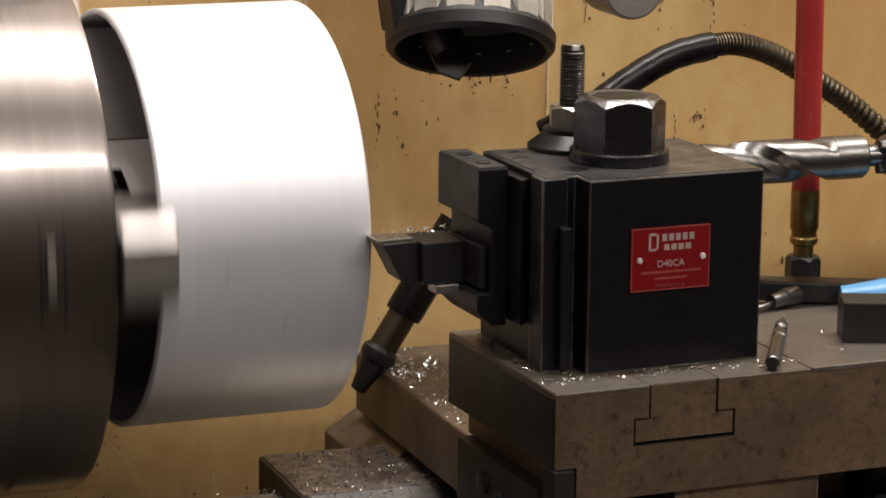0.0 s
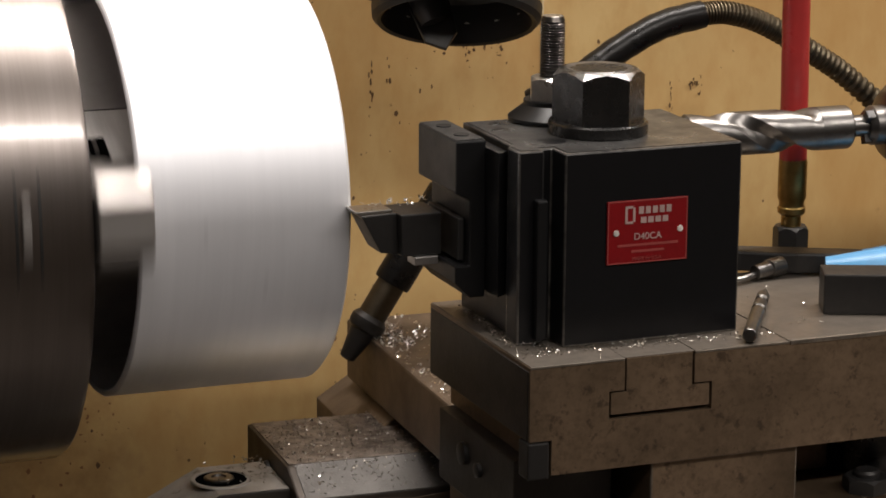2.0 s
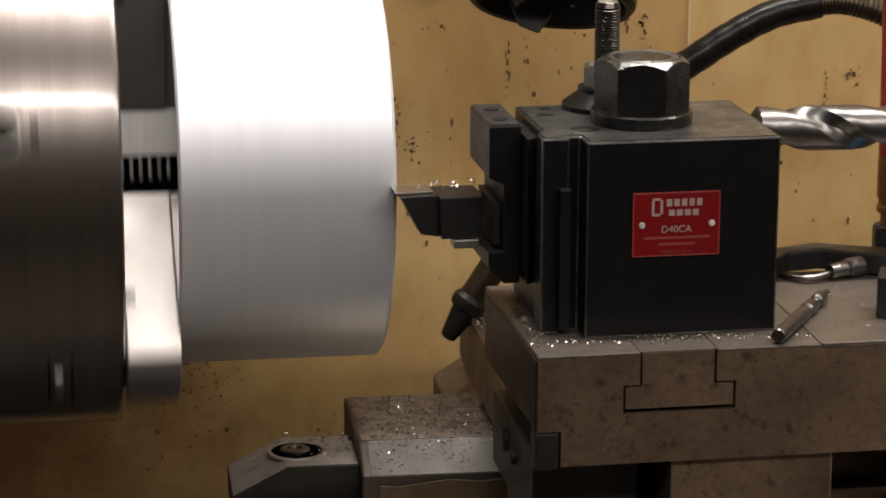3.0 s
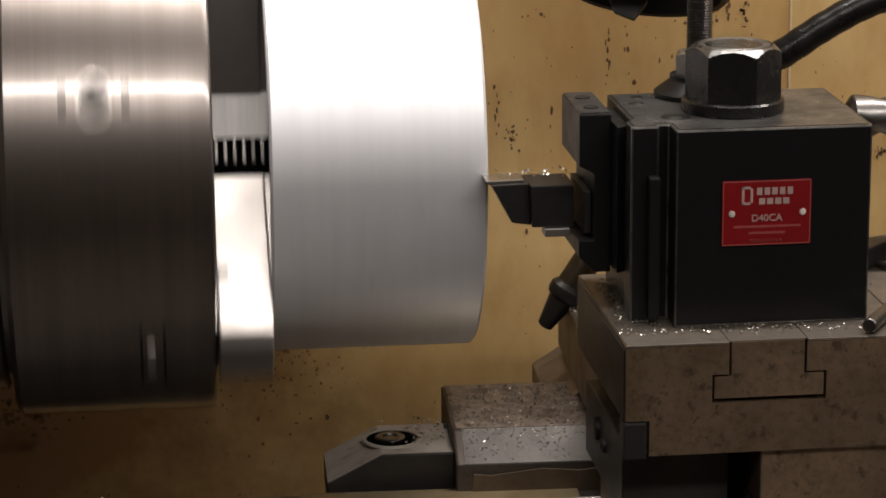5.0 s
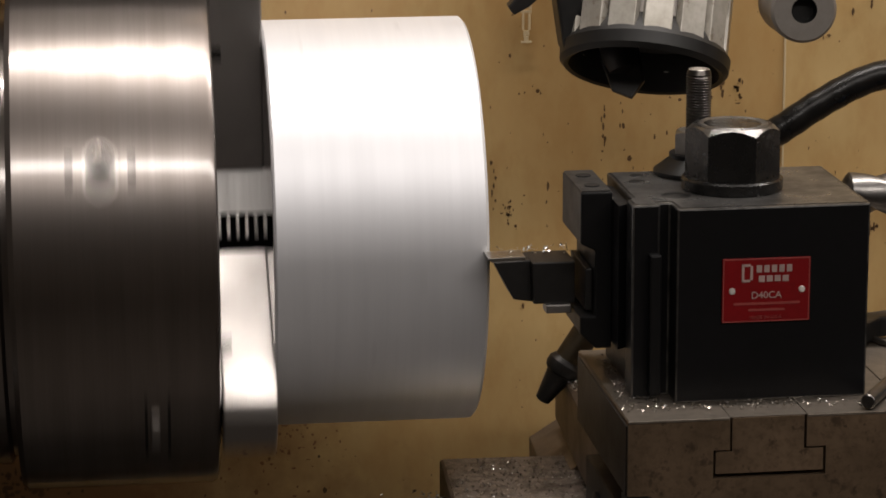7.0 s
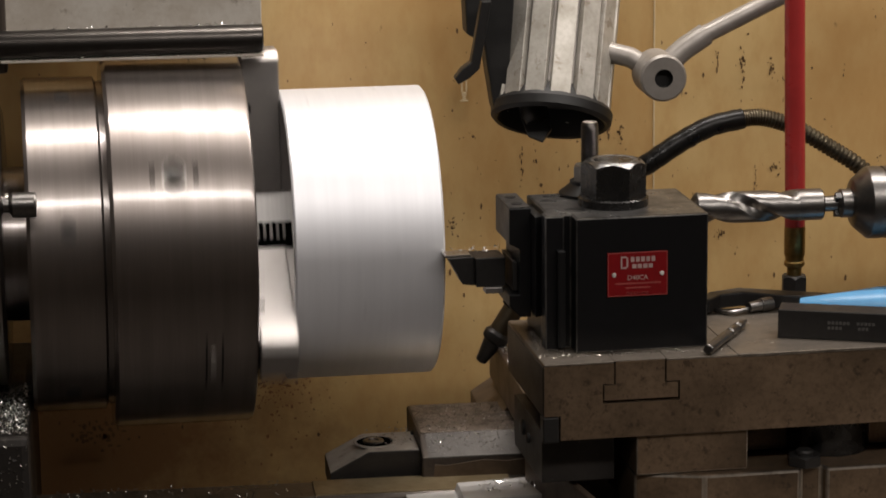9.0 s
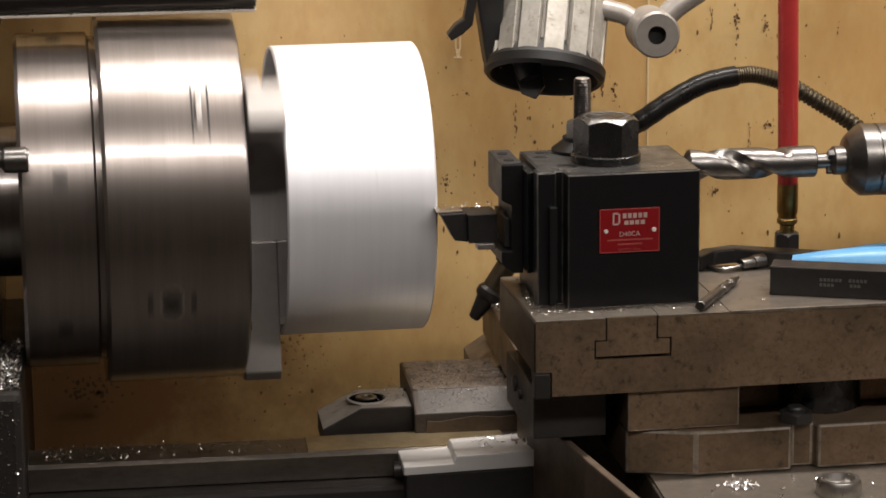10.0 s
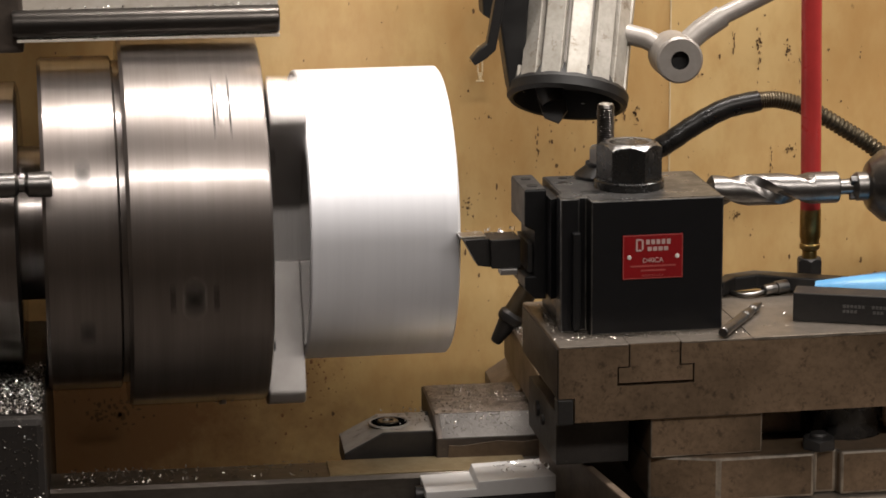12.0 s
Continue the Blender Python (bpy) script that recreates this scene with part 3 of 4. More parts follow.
stop = thing("saddle_wing", "chip covered dark cast iron saddle wing", "saddle wing", pose(-0.100, 0.167, -0.110))
bm = bm_new()
add_prism(bm, [(0.10, 0.0), (0.012, 0.0), (-0.012, -0.013), (-0.014, -0.041), (0.10, -0.041)], 0.0, 0.12, "x", 0.0014)
part("casting", bm, M["iron_dark"], stop)
bm = bm_new()
add_box(bm, (0.002, 0.0135, 0.0001), (0.119, 0.0985, 0.0007), 0.0002)
part("dusty_top", bm, M["grit"], stop, "grey metal dust on the top")
bm = bm_new()
add_prism(bm, [(0.0125, 0.0006), (-0.0125, -0.0126), (-0.0128, -0.0136), (0.0122, -0.0004)], 0.005, 0.118, "x")
part("worn_edge", bm, M["wing_edge"], stop, "gritty worn chamfer")
bm = bm_new()
add_prism(bm, [(0.008, -0.040), (0.119, -0.040), (0.119, -0.0165), (0.10, -0.0150), (0.07, -0.0178), (0.05, -0.0160), (0.02, -0.0195), (0.010, -0.0185)], -0.0146, -0.0132, "y")
part("bare_front", bm, M["rust_iron"], stop, "bare brown front with a chipped paint edge")
bm = bm_new()
for z in (-0.012, -0.03):
    add_revolve(bm, [(0.0, 0.002), (0.004, 0.002), (0.0045, 0.0), (0.0, 0.0)], 14, at=(-0.0005, 0.05, z), turn=Matrix.Rotation(-math.pi / 2, 4, "Y"))
part("screw", bm, M["dark_steel"], stop)

bracket = thing("way_wiper", "grimy steel way wiper clamp with a counterbored screw", "way wiper", pose(-0.178, 0.17, -0.1415))
bm = bm_new()
add_prism(bm, [(0.004, -0.0115), (0.004, 0.004), (0.036, 0.0205), (0.078, 0.0205), (0.078, -0.0115)], 0.0, 0.055, "y", 0.0008)
part("body", bm, M["iron_black"], bracket)
# Worn top skin, lighter in colour so the unlit slope reads as lit.
bm = bm_new()
add_prism(bm, [(0.0046, 0.0046), (0.0360, 0.0208), (0.0775, 0.0208), (0.0775, 0.0213), (0.0358, 0.0213), (0.0042, 0.0050)], 0.001, 0.054, "y")
part("worn_top", bm, M["wiper_top"], bracket, "worn grey top with a sloping end, painted lighter as if lit")
# Flat black disc on the top paints the shade of the counterbore.
bm = bm_new()
add_revolve(bm, [(0.0, 0.0216), (0.0155, 0.0216)], 32, at=(0.0435, 0.027, 0))
bore = part("counterbore", bm, M["hole_shade"], bracket, "flat black disc as the counterbored hole's shade")
bm = bm_new()
add_revolve(bm, [(0.0152, 0.0213), (0.0153, 0.0222), (0.0172, 0.0222), (0.0176, 0.0212)], 32, at=(0.0435, 0.027, 0))
part("bore_rim", bm, M["wiper_top"], bracket, "grey rubbed rim")
bm = bm_new()
add_revolve(bm, [(0.0, 0.0221), (0.0042, 0.0221), (0.0046, 0.0231), (0.0078, 0.0231), (0.0088, 0.0224), (0.0088, 0.0212)], 24, at=(0.0425, 0.0285, 0))
part("screw_head", bm, M["drill"], bracket)

clamp = thing("carriage_stop", "black steel carriage stop with a bright machined cap", "carriage stop", pose(-0.112, 0.075, -0.180))
bm = bm_new()
add_prism(bm, [(-0.004, -0.03), (0.108, -0.03), (0.110, 0.0), (0.104, 0.034), (-0.004, 0.032)], 0.0, 0.05, "y", 0.002)
part("body", bm, M["dark_steel"], clamp)
bm = bm_new()
add_prism(bm, [(-0.006, 0.0315), (0.100, 0.0345), (0.102, 0.0480), (0.036, 0.0455), (0.034, 0.0395), (-0.006, 0.0385)], -0.0015, 0.046, "y", 0.0008)
part("cap", bm, M["machined_cap"], clamp, "bright machined steel cap")
bm = bm_new()
add_revolve(bm, [(0.0, -0.012), (0.007, -0.012), (0.007, 0.0)], 18, "x", at=(0, 0.02, 0.03))
part("knob", bm, M["dark_steel"], clamp)

xslide = thing("cross_slide", "brown oiled cast iron cross slide under the compound", "cross slide", pose(0, 0, 0))
bm = bm_new()
add_box(bm, (-0.022, 0.116, -0.10), (0.30, 0.315, -0.062), 0.002)
add_prism(bm, [(-0.036, -0.118), (-0.010, -0.101), (0.30, -0.101), (0.30, -0.16), (-0.036, -0.16)], 0.235, 0.335, "y", 0.001)
part("rear_slide", bm, M["rust_iron"], xslide)
bm = bm_new()
add_prism(bm, [(-0.022, 0.115), (0.016, -0.10), (0.047, -0.27), (0.0535, -0.27), (0.0225, -0.10), (-0.0155, 0.115)], -0.30, -0.104, "z", 0.0015)
part("slide_flank", bm, M["rust_iron"], xslide, "brown oily slide flank")
bm = bm_new()
add_box(bm, (-0.010, 0.070, -0.30), (0.06, 0.112, -0.104), 0.001)
part("inner_web", bm, M["iron_dark"], xslide)
bm = bm_new()
add_prism(bm, [(0.058, -0.30), (0.058, -0.128), (0.42, -0.128), (0.42, -0.30)], -0.16, 0.069, "y", 0.002)
part("front_slide", bm, M["iron_dark"], xslide)
bm = bm_new()
add_box(bm, (0.060, -0.158, -0.1278), (0.42, 0.06, -0.1262), 0.0006)
part("top_face", bm, M["iron_top"], xslide, "worn chip-strewn top")
bm = bm_new()
add_revolve(bm, [(0.0, 0.006), (0.010, 0.006), (0.012, 0.012), (0.0155, 0.012), (0.017, 0.009), (0.017, 0.0), (0.0, 0.0)], 32, at=(0.19, -0.085, -0.1262))
part("oil_cup", bm, M["bright"], xslide, "bright round steel cup")

PSI = 2.55
comp = thing("compound_slide", "oiled brown-grey iron compound slide with a T-slot", "compound slide", pose(0, 0, 0, rz=PSI))
bm = bm_new()
# outline of the long block in x and z, the T-slot cut into it
slot = [(0.0228, 0.0), (0.0228, -0.0166), (0.0142, -0.0166), (0.0142, -0.0318), (0.0735, -0.0318), (0.0735, -0.0166), (0.0632, -0.0166), (0.0632, 0.0)]
CF = -0.0288
outl = [(-0.0305, 0.0), (-0.0305, -0.0395), (-0.018, -0.0395), (-0.018, -0.0585), (0.44, -0.0585), (0.44, 0.0)] + slot[::-1]
add_prism(bm, outl, CF, 0.112, "y")
part("slide_block", bm, M["iron"], comp)
# Thin black plate that paints the slide's left end as lying in shade.
bm = bm_new()
add_box(bm, (-0.0312, CF + 0.002, -0.0392), (-0.0302, 0.1105, -0.002), 0.0004)
part("end_face", bm, M["iron_black"], comp, "oily end face of the slide, shade painted dark")
bm = bm_new()
add_prism(bm, [(x + (0.0013 if x < 0.045 else -0.0013), z + (0.0024 if z < -0.03 else -0.0011 if z < -0.01 else 0)) for x, z in slot], CF + 0.0005, 0.11, "y")
part("t_nut", bm, M["iron"], comp, "fitted T-nut bar")
bm = bm_new()
add_box(bm, (-0.030, CF + 0.0005, 0.0001), (0.0226, 0.1115, 0.0007), 0.0002)
part("top_face", bm, M["iron_top"], comp, "worn bright sliding top")
bm = bm_new()
add_box(bm, (0.0229, CF + 0.0010, 0.0001), (0.0631, 0.1115, 0.0007), 0.0002)
part("nut_top", bm, M["iron_top"], comp)
bm = bm_new()
add_box(bm, (0.0634, CF + 0.0005, 0.0001), (0.1178, 0.1115, 0.0009), 0.0002)
part("top_face", bm, M["iron_top"], comp)
bm = bm_new()
add_box(bm, (0.118, CF - 0.0003, 0.0001), (0.44, 0.1115, 0.0014), 0.0004)
part("top_face", bm, M["iron_top"], comp, "worn bright sliding top")
bm = bm_new()
add_box(bm, (0.119, CF - 0.0008, -0.0012), (0.44, CF + 0.001, 0.0012), 0.0004)
add_box(bm, (-0.0303, CF - 0.0004, -0.0006), (0.0226, CF + 0.0006, 0.0006), 0.0002)
add_box(bm, (0.0634, CF - 0.0004, -0.0006), (0.1185, CF + 0.0006, 0.0006), 0.0002)
part("worn_edge", bm, M["edge_iron"], comp, "bright rubbed front edge")
bm = bm_new()
add_box(bm, (-0.0315, CF - 0.001, -0.0600), (-0.0195, CF + 0.012, -0.0400), 0.0012)
part("gib_end", bm, M["dark_steel"], comp, "dark gib end")
bm = bm_new()
add_box(bm, (-0.0265, 0.000, -0.100), (0.03, 0.108, -0.0588), 0.001)
gib = part("gib_plate", bm, M["iron_black"], comp)
for yy, zz, r in ((0.070, -0.075, 0.0065), (0.048, -0.078, 0.004)):
    bm = bm_new()
    add_revolve(bm, [(0.0, 0.003), (r * 0.6, 0.003), (r, 0.0022), (r, 0.0)], 18, at=(-0.0265, yy, zz), turn=Matrix.Rotation(-math.pi / 2, 4, "Y"))
    part("gib_screw", bm, M["dark_steel"], gib)
bm = bm_new()
add_box(bm, (0.041, -0.025, -0.0905), (0.128, 0.09, -0.059), 0.0012)
add_box(bm, (0.128, 0.02, -0.0905), (0.43, 0.09, -0.059), 0.0012)
part("swivel_base", bm, M["iron"], comp)
bm = bm_new()
add_revolve(bm, [(0.0, -0.0905), (0.034, -0.0905), (0.034, -0.0590), (0.0, -0.0590)], 40, at=(0.205, 0.026, 0))
part("swivel_post", bm, M["nut"], comp, "dark oily swivel post")
bm = bm_new()
add_prism(bm, [(0.041, -0.018), (0.092, -0.034), (0.167, -0.034), (0.169, -0.026), (0.186, -0.026), (0.188, -0.034), (0.43, -0.034), (0.43, 0.09), (0.041, 0.09)], -0.1255, -0.091, "z", 0.0022)
flange = part("swivel_flange", bm, M["iron"], comp, "flanged swivel base with a clamp bolt")
bm = bm_new()
add_hex(bm, 0.0135, -0.0908, -0.0825, at=(0.174, -0.0205, 0), spin=0.3)
add_revolve(bm, [(0.0, -0.079), (0.006, -0.079), (0.0072, -0.0805), (0.0072, -0.0826)], 20, at=(0.174, -0.0205, 0))
part("clamp_nut", bm, M["dark_steel"], flange)

# ---- quick-change tool post ----
post = thing("tool_post", "black oxide quick-change tool post with a red maker's plate", "tool post", pose(0, 0, 0.0008, rz=PSI))
W, H, DEP = 0.102, 0.1035, 0.098
bm = bm_new()
pts = [(0.0, 0.0), (W, 0.0), (W, DEP), (-0.018, DEP), (-0.018, 0.030), (-0.021, 0.027), (-0.021, 0.012), (-0.0065, 0.012), (-0.0065, 0.017), (0.0, 0.017)]
add_prism(bm, pts, 0.0, H, "z", 0.0011)
part("body", bm, M["black"], post)
# Top of the post: rubbed, with its gloss put into a lighter colour.
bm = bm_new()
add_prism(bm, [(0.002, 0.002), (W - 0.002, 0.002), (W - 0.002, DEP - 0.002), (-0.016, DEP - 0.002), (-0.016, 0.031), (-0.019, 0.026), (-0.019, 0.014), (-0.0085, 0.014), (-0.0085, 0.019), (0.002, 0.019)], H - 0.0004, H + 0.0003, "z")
part("top_face", bm, M["black_top_sheen"], post, "rubbed dark top face, lightened for its sheen")
bm = bm_new()
add_box(bm, (-0.0125, 0.006, 0.003), (-0.0065, 0.0125, 0.078), 0.001)
part("lock_strip", bm, M["black_plain"], post)
for px_, py_, pr_ in ((0.006, 0.032, 0.0085), (-0.007, 0.070, 0.005), (-0.004, 0.086, 0.004)):
    bm = bm_new()
    add_revolve(bm, [(0.0, H + 0.0006), (pr_ * 0.8, H + 0.0006), (pr_, H + 0.0001), (pr_, H - 0.001)], 28, at=(px_, py_, 0))
    part("cap_plug", bm, M["black"], post, "round black plug")
bm = bm_new()
add_revolve(bm, [(0.0, 0.0006), (0.0022, 0.0006), (0.0022, -0.001)], 16, at=(-0.018, 0.045, 0.032), turn=Matrix.Rotation(-math.pi / 2, 4, "Y"))
part("set_screw", bm, M["black_plastic"], post)
NX, NY = 0.0395, 0.047
bm = bm_new()
add_revolve(bm, [(0.0, H), (0.0262, H), (0.0269, H + 0.001), (0.0269, H + 0.0062), (0.0260, H + 0.0072), (0.0, H + 0.0072)], 48, at=(NX, NY, 0))
part("washer", bm, M["nut"], post)
bm = bm_new()
add_hex(bm, 0.0250, H + 0.0072, H + 0.0350, at=(NX, NY, 0), spin=math.radians(-74))
nut = part("clamp_nut", bm, M["nut"], post, "big worn hex nut")
# Nut crown: rubbed, its highlight put into the same lighter colour.
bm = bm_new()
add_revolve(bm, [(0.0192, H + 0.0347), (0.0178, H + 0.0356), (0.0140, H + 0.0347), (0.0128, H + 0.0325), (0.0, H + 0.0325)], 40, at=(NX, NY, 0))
part("nut_crown", bm, M["black_top_sheen"], nut, "rubbed dark crown, lightened for its sheen")
# red plate on the front face
bm = bm_new()
add_box(bm, (0.0238, -0.0012, 0.0425), (0.0705, 0.0, 0.0765), 0.0005)
plate = part("maker_plate", bm, M["plate_red"], post, "red enamel plate with bare metal lettering")
bm = bm_new()
for sx, w2 in ((0.0242, 0.0005), (0.0696, 0.0005)):
    add_box(bm, (sx, -0.0014, 0.0429), (sx + w2, -0.001, 0.0761))
for sz in (0.0427, 0.0757):
    add_box(bm, (0.0242, -0.0014, sz), (0.0701, -0.001, sz + 0.0006))
part("plate_border", bm, M["plate_dim"], plate)


def letters(text, x, z, size, parent, material, depth=0.0002):
    c = bpy.data.curves.new("lettering", "FONT")
    c.body, c.size, c.extrude, c.align_x = text, size, depth, "CENTER"
    ob = new("lettering", c)
    me = bpy.data.meshes.new_from_object(ob)
    bpy.data.objects.remove(ob)
    me.materials.append(material)
    o = new("lettering", me)
    o.parent = parent
    o.matrix_basis = pose(x, -0.0015, z, rx=90)
    return o


letters("D40CA", 0.0472, 0.0552, 0.0052, plate, M["plate_mark"])
letters("MADE IN U.S.A.", 0.0472, 0.0442, 0.0026, plate, M["plate_dim"])
bm = bm_new()
# the maker's mark as plain shapes, the small lines as bars
for a, b, c, d in ((0.0340, 0.0640, 0.0353, 0.0735), (0.0340, 0.0722, 0.0385, 0.0735), (0.0340, 0.0640, 0.0385, 0.0652), (0.0385, 0.0650, 0.0398, 0.0725)):
    add_box(bm, (a, -0.0016, b), (c, -0.0011, d))
for i in range(5):
    add_box(bm, (0.0418 + 0.0040 * i, -0.0016, 0.0690), (0.0446 + 0.0040 * i, -0.0011, 0.0728))
for i in range(4):
    add_box(bm, (0.0430 + 0.0042 * i, -0.0016, 0.0640), (0.0462 + 0.0042 * i, -0.0011, 0.0672))
tagged(part("maker_mark", bm, M["plate_mark"], plate, "plain pale maker's mark"), kind="stuff")
bm = bm_new()
for z, a, b in ((0.0518, 0.030, 0.065), (0.0484, 0.038, 0.057)):
    add_box(bm, (a, -0.0015, z), (b, -0.0011, z + 0.0012))
tagged(part("small_print", bm, M["plate_dim"], plate), kind="stuff")
for x in (0.0290, 0.0660):
    bm = bm_new()
    add_revolve(bm, [(0.0018, 0.0), (0.0015, 0.0009), (0.0, 0.0013)], 14, at=(x, -0.0012, 0.0594), turn=Matrix.Rotation(math.pi / 2, 4, "X"))
    part("rivet", bm, M["rivet"], plate)

# tool holder on the dovetail, with its facing tool
holder = thing("tool_holder", "black steel tool holder clamped on the tool post", "tool holder", pose(0, 0, 0.0008, rz=PSI))
bm = bm_new()
add_prism(bm, [(-0.0245, 0.018), (-0.0245, H), (-0.0415, H), (-0.0415, 0.0755), (-0.0335, 0.0715), (-0.0335, 0.036), (-0.0415, 0.036), (-0.0415, 0.0265), (-0.033, 0.018)], 0.048, 0.104, "y", 0.001)
part("body", bm, M["black_plain"], holder)
# Holder top, lightened in colour like the post's for overhead gloss.
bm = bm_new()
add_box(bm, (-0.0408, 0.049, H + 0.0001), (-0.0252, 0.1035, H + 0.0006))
part("top_face", bm, M["black_top_sheen"], holder, "rubbed top face, lightened for its sheen")
bm = bm_new()
add_prism(bm, [(-0.0246, 0.030), (-0.0175, 0.036), (-0.0175, 0.080), (-0.0246, 0.086)], 0.022, H - 0.004, "z")
part("dovetail", bm, M["black_plain"], holder)
for yy in (0.062, 0.088):
    bm = bm_new()
    add_revolve(bm, [(0.0, H + 0.0012), (0.0042, H + 0.0012), (0.0042, H - 0.002)], 18, at=(-0.033, yy, 0))
    part("set_screw", bm, M["dark_steel"], holder)
tool = thing("facing_tool", "grey steel facing tool held in the tool holder", "cutting tool", pose(0, 0, 0.0008, rz=PSI))
bm = bm_new()
add_box(bm, (-0.0375, 0.055, 0.0375), (-0.0338, 0.1, 0.0605), 0.0006)
add_prism(bm, [(-0.040, 0.0375), (-0.0625, 0.0375), (-0.0635, 0.0605), (-0.040, 0.0605)], 0.072, 0.1, "y", 0.0008)
part("shank", bm, M["dark_steel"], tool)
bm = bm_new()
add_prism(bm, [(-0.0625, 0.0375), (-0.0725, 0.039), (-0.0835, 0.0600), (-0.0635, 0.0605)], 0.078, 0.099, "y", 0.0006)
part("tip_holder", bm, M["dark_steel"], tool)
bm = bm_new()
add_prism(bm, [(-0.066, 0.0607), (-0.0805, 0.057), (-0.0862, 0.0612), (-0.0862, 0.0622), (-0.066, 0.0625)], 0.079, 0.096, "y", 0.0004)
part("insert", bm, M["bright"], tool, "bright carbide insert")
bm = bm_new()
add_box(bm, (-0.056, 0.070, 0.0325), (-0.0425, 0.082, 0.0372), 0.0007)
part("clamp_pad", bm, M["jaw"], tool)

stud = thing("adjusting_stud", "threaded height stud with nut and flanged foot", "stud", pose(0.026, 0.088, H + 0.0018))
bm = bm_new()
add_revolve(bm, [(0.0, 0.0), (0.024, 0.0), (0.024, 0.002), (0.018, 0.0065), (0.0155, 0.0085), (0.0155, 0.011), (0.0, 0.011)], 36)
part("foot", bm, M["black_plain"], stud)
bm = bm_new()
add_hex(bm, 0.0132, 0.011, 0.0235, spin=0.2)
part("nut", bm, M["bright"], stud, "bright worn nut")
bm = bm_new()
prof = [(0.0, 0.022)]
for i in range(22):
    z = 0.022 + i * 0.00145
    prof += [(0.0070, z), (0.0062, z + 0.0007)]
prof += [(0.0068, 0.054), (0.0058, 0.0565), (0.0, 0.057)]
add_revolve(bm, prof, 24)
part("thread", bm, M["bar_steel"], stud)
bm = bm_new()
add_revolve(bm, [(0.0062, 0.0553), (0.0056, 0.0568), (0.0, 0.0573)], 24)
part("thread_end", bm, M["bright"], stud)

# ---- things behind the tool post ----
nozzle = thing("coolant_nozzle", "black segmented coolant nozzle hanging behind the tool post", "coolant nozzle", pose(0, 0.27, 0))
n0, n1 = Vector((-0.036, 0.0, -0.075)), Vector((0.012, 0.0, 0.0))
dn = (n1 - n0)
ln = dn.length
nt_ = dn.to_track_quat("Z", "Y").to_matrix().to_4x4()
bm = bm_new()
add_revolve(bm, [(0.0, 0.001), (0.0032, 0.0), (0.0048, 0.001), (0.0085, 0.020), (0.0105, 0.0215), (0.0115, 0.024), (0.0115, 0.028), (0.0095, 0.031), (0.0, 0.031)], 24, at=n0, turn=nt_)
part("tip", bm, M["dark_steel"], nozzle)
bm = bm_new()
add_revolve(bm, [(0.0, 0.031), (0.009, 0.031), (0.009, 0.054), (0.0, 0.054)], 24, at=n0, turn=nt_)
part("collar", bm, M["flex"], nozzle, "brushed brown metal collar")
bm = bm_new()
add_revolve(bm, [(0.0, 0.054), (0.0112, 0.054), (0.0118, 0.056), (0.0118, 0.12), (0.0, 0.12)], 24, at=n0, turn=nt_)
part("hose_end", bm, M["rubber"], nozzle)

hose = thing("coolant_hose", "black coolant hose running into a ribbed metal gooseneck", "hose", pose(0, 0.24, 0))
hp = smooth_path([(0.076, 0.010, 0.082), (0.088, 0.004, 0.090), (0.103, 0.0, 0.098), (0.128, 0, 0.114), (0.155, 0, 0.1275), (0.183, 0.0, 0.1335)], 8)
bm = bm_new()
add_tube(bm, hp, lambda i: 0.0088 + 0.0002 * math.sin(i * 1.7), 18)
part("rubber_hose", bm, M["rubber"], hose)
fp = smooth_path([(0.182, 0.0, 0.1335), (0.200, 0.0, 0.1335), (0.225, 0.0, 0.1255), (0.255, 0.0, 0.108), (0.285, 0.0, 0.088), (0.32, 0.0, 0.055), (0.34, 0.01, 0.01), (0.345, 0.02, -0.12)], 34)
bm = bm_new()
add_tube(bm, fp, lambda i: 0.0066 + (0.0008 if (i // 2) % 2 else -0.0004), 14)
part("gooseneck", bm, M["flex"], hose, "dull ribbed metal gooseneck")

air = thing("air_hose", "red rubber air hose with brass end fitting", "hose", pose(0.2085, 0.16, 0.0))
bm = bm_new()
add_tube(bm, smooth_path([(-0.012, 0.02, 0.5), (-0.004, 0.004, 0.3), (-0.0025, 0, 0.2), (-0.001, 0, 0.12), (0.0, 0, 0.053)], 10), 0.0083, 20)
part("hose", bm, M["red_hose"], air)
bm = bm_new()
add_revolve(bm, [(0.0, 0.058), (0.0082, 0.058), (0.0086, 0.056), (0.0086, 0.034), (0.0076, 0.032), (0.0076, 0.029), (0.0084, 0.028), (0.0084, 0.025), (0.006, 0.023), (0.006, 0.016), (0.0, 0.016)], 24)
part("ferrule", bm, M["brass"], air, "crimped brass ferrule")
bm = bm_new()
add_hex(bm, 0.0108, -0.002, 0.017, chamfer=0.18, spin=0.4)
add_revolve(bm, [(0.0, -0.112), (0.0085, -0.112), (0.0085, -0.001), (0.0, -0.001)], 20)
part("coupling", bm, M["dark_steel"], air, "dark steel coupling")

DY, DZ = 0.11, 0.0857
drill = thing("twist_drill", "large bright twist drill held in a tailstock drill chuck", "drill", pose(0, DY, DZ))


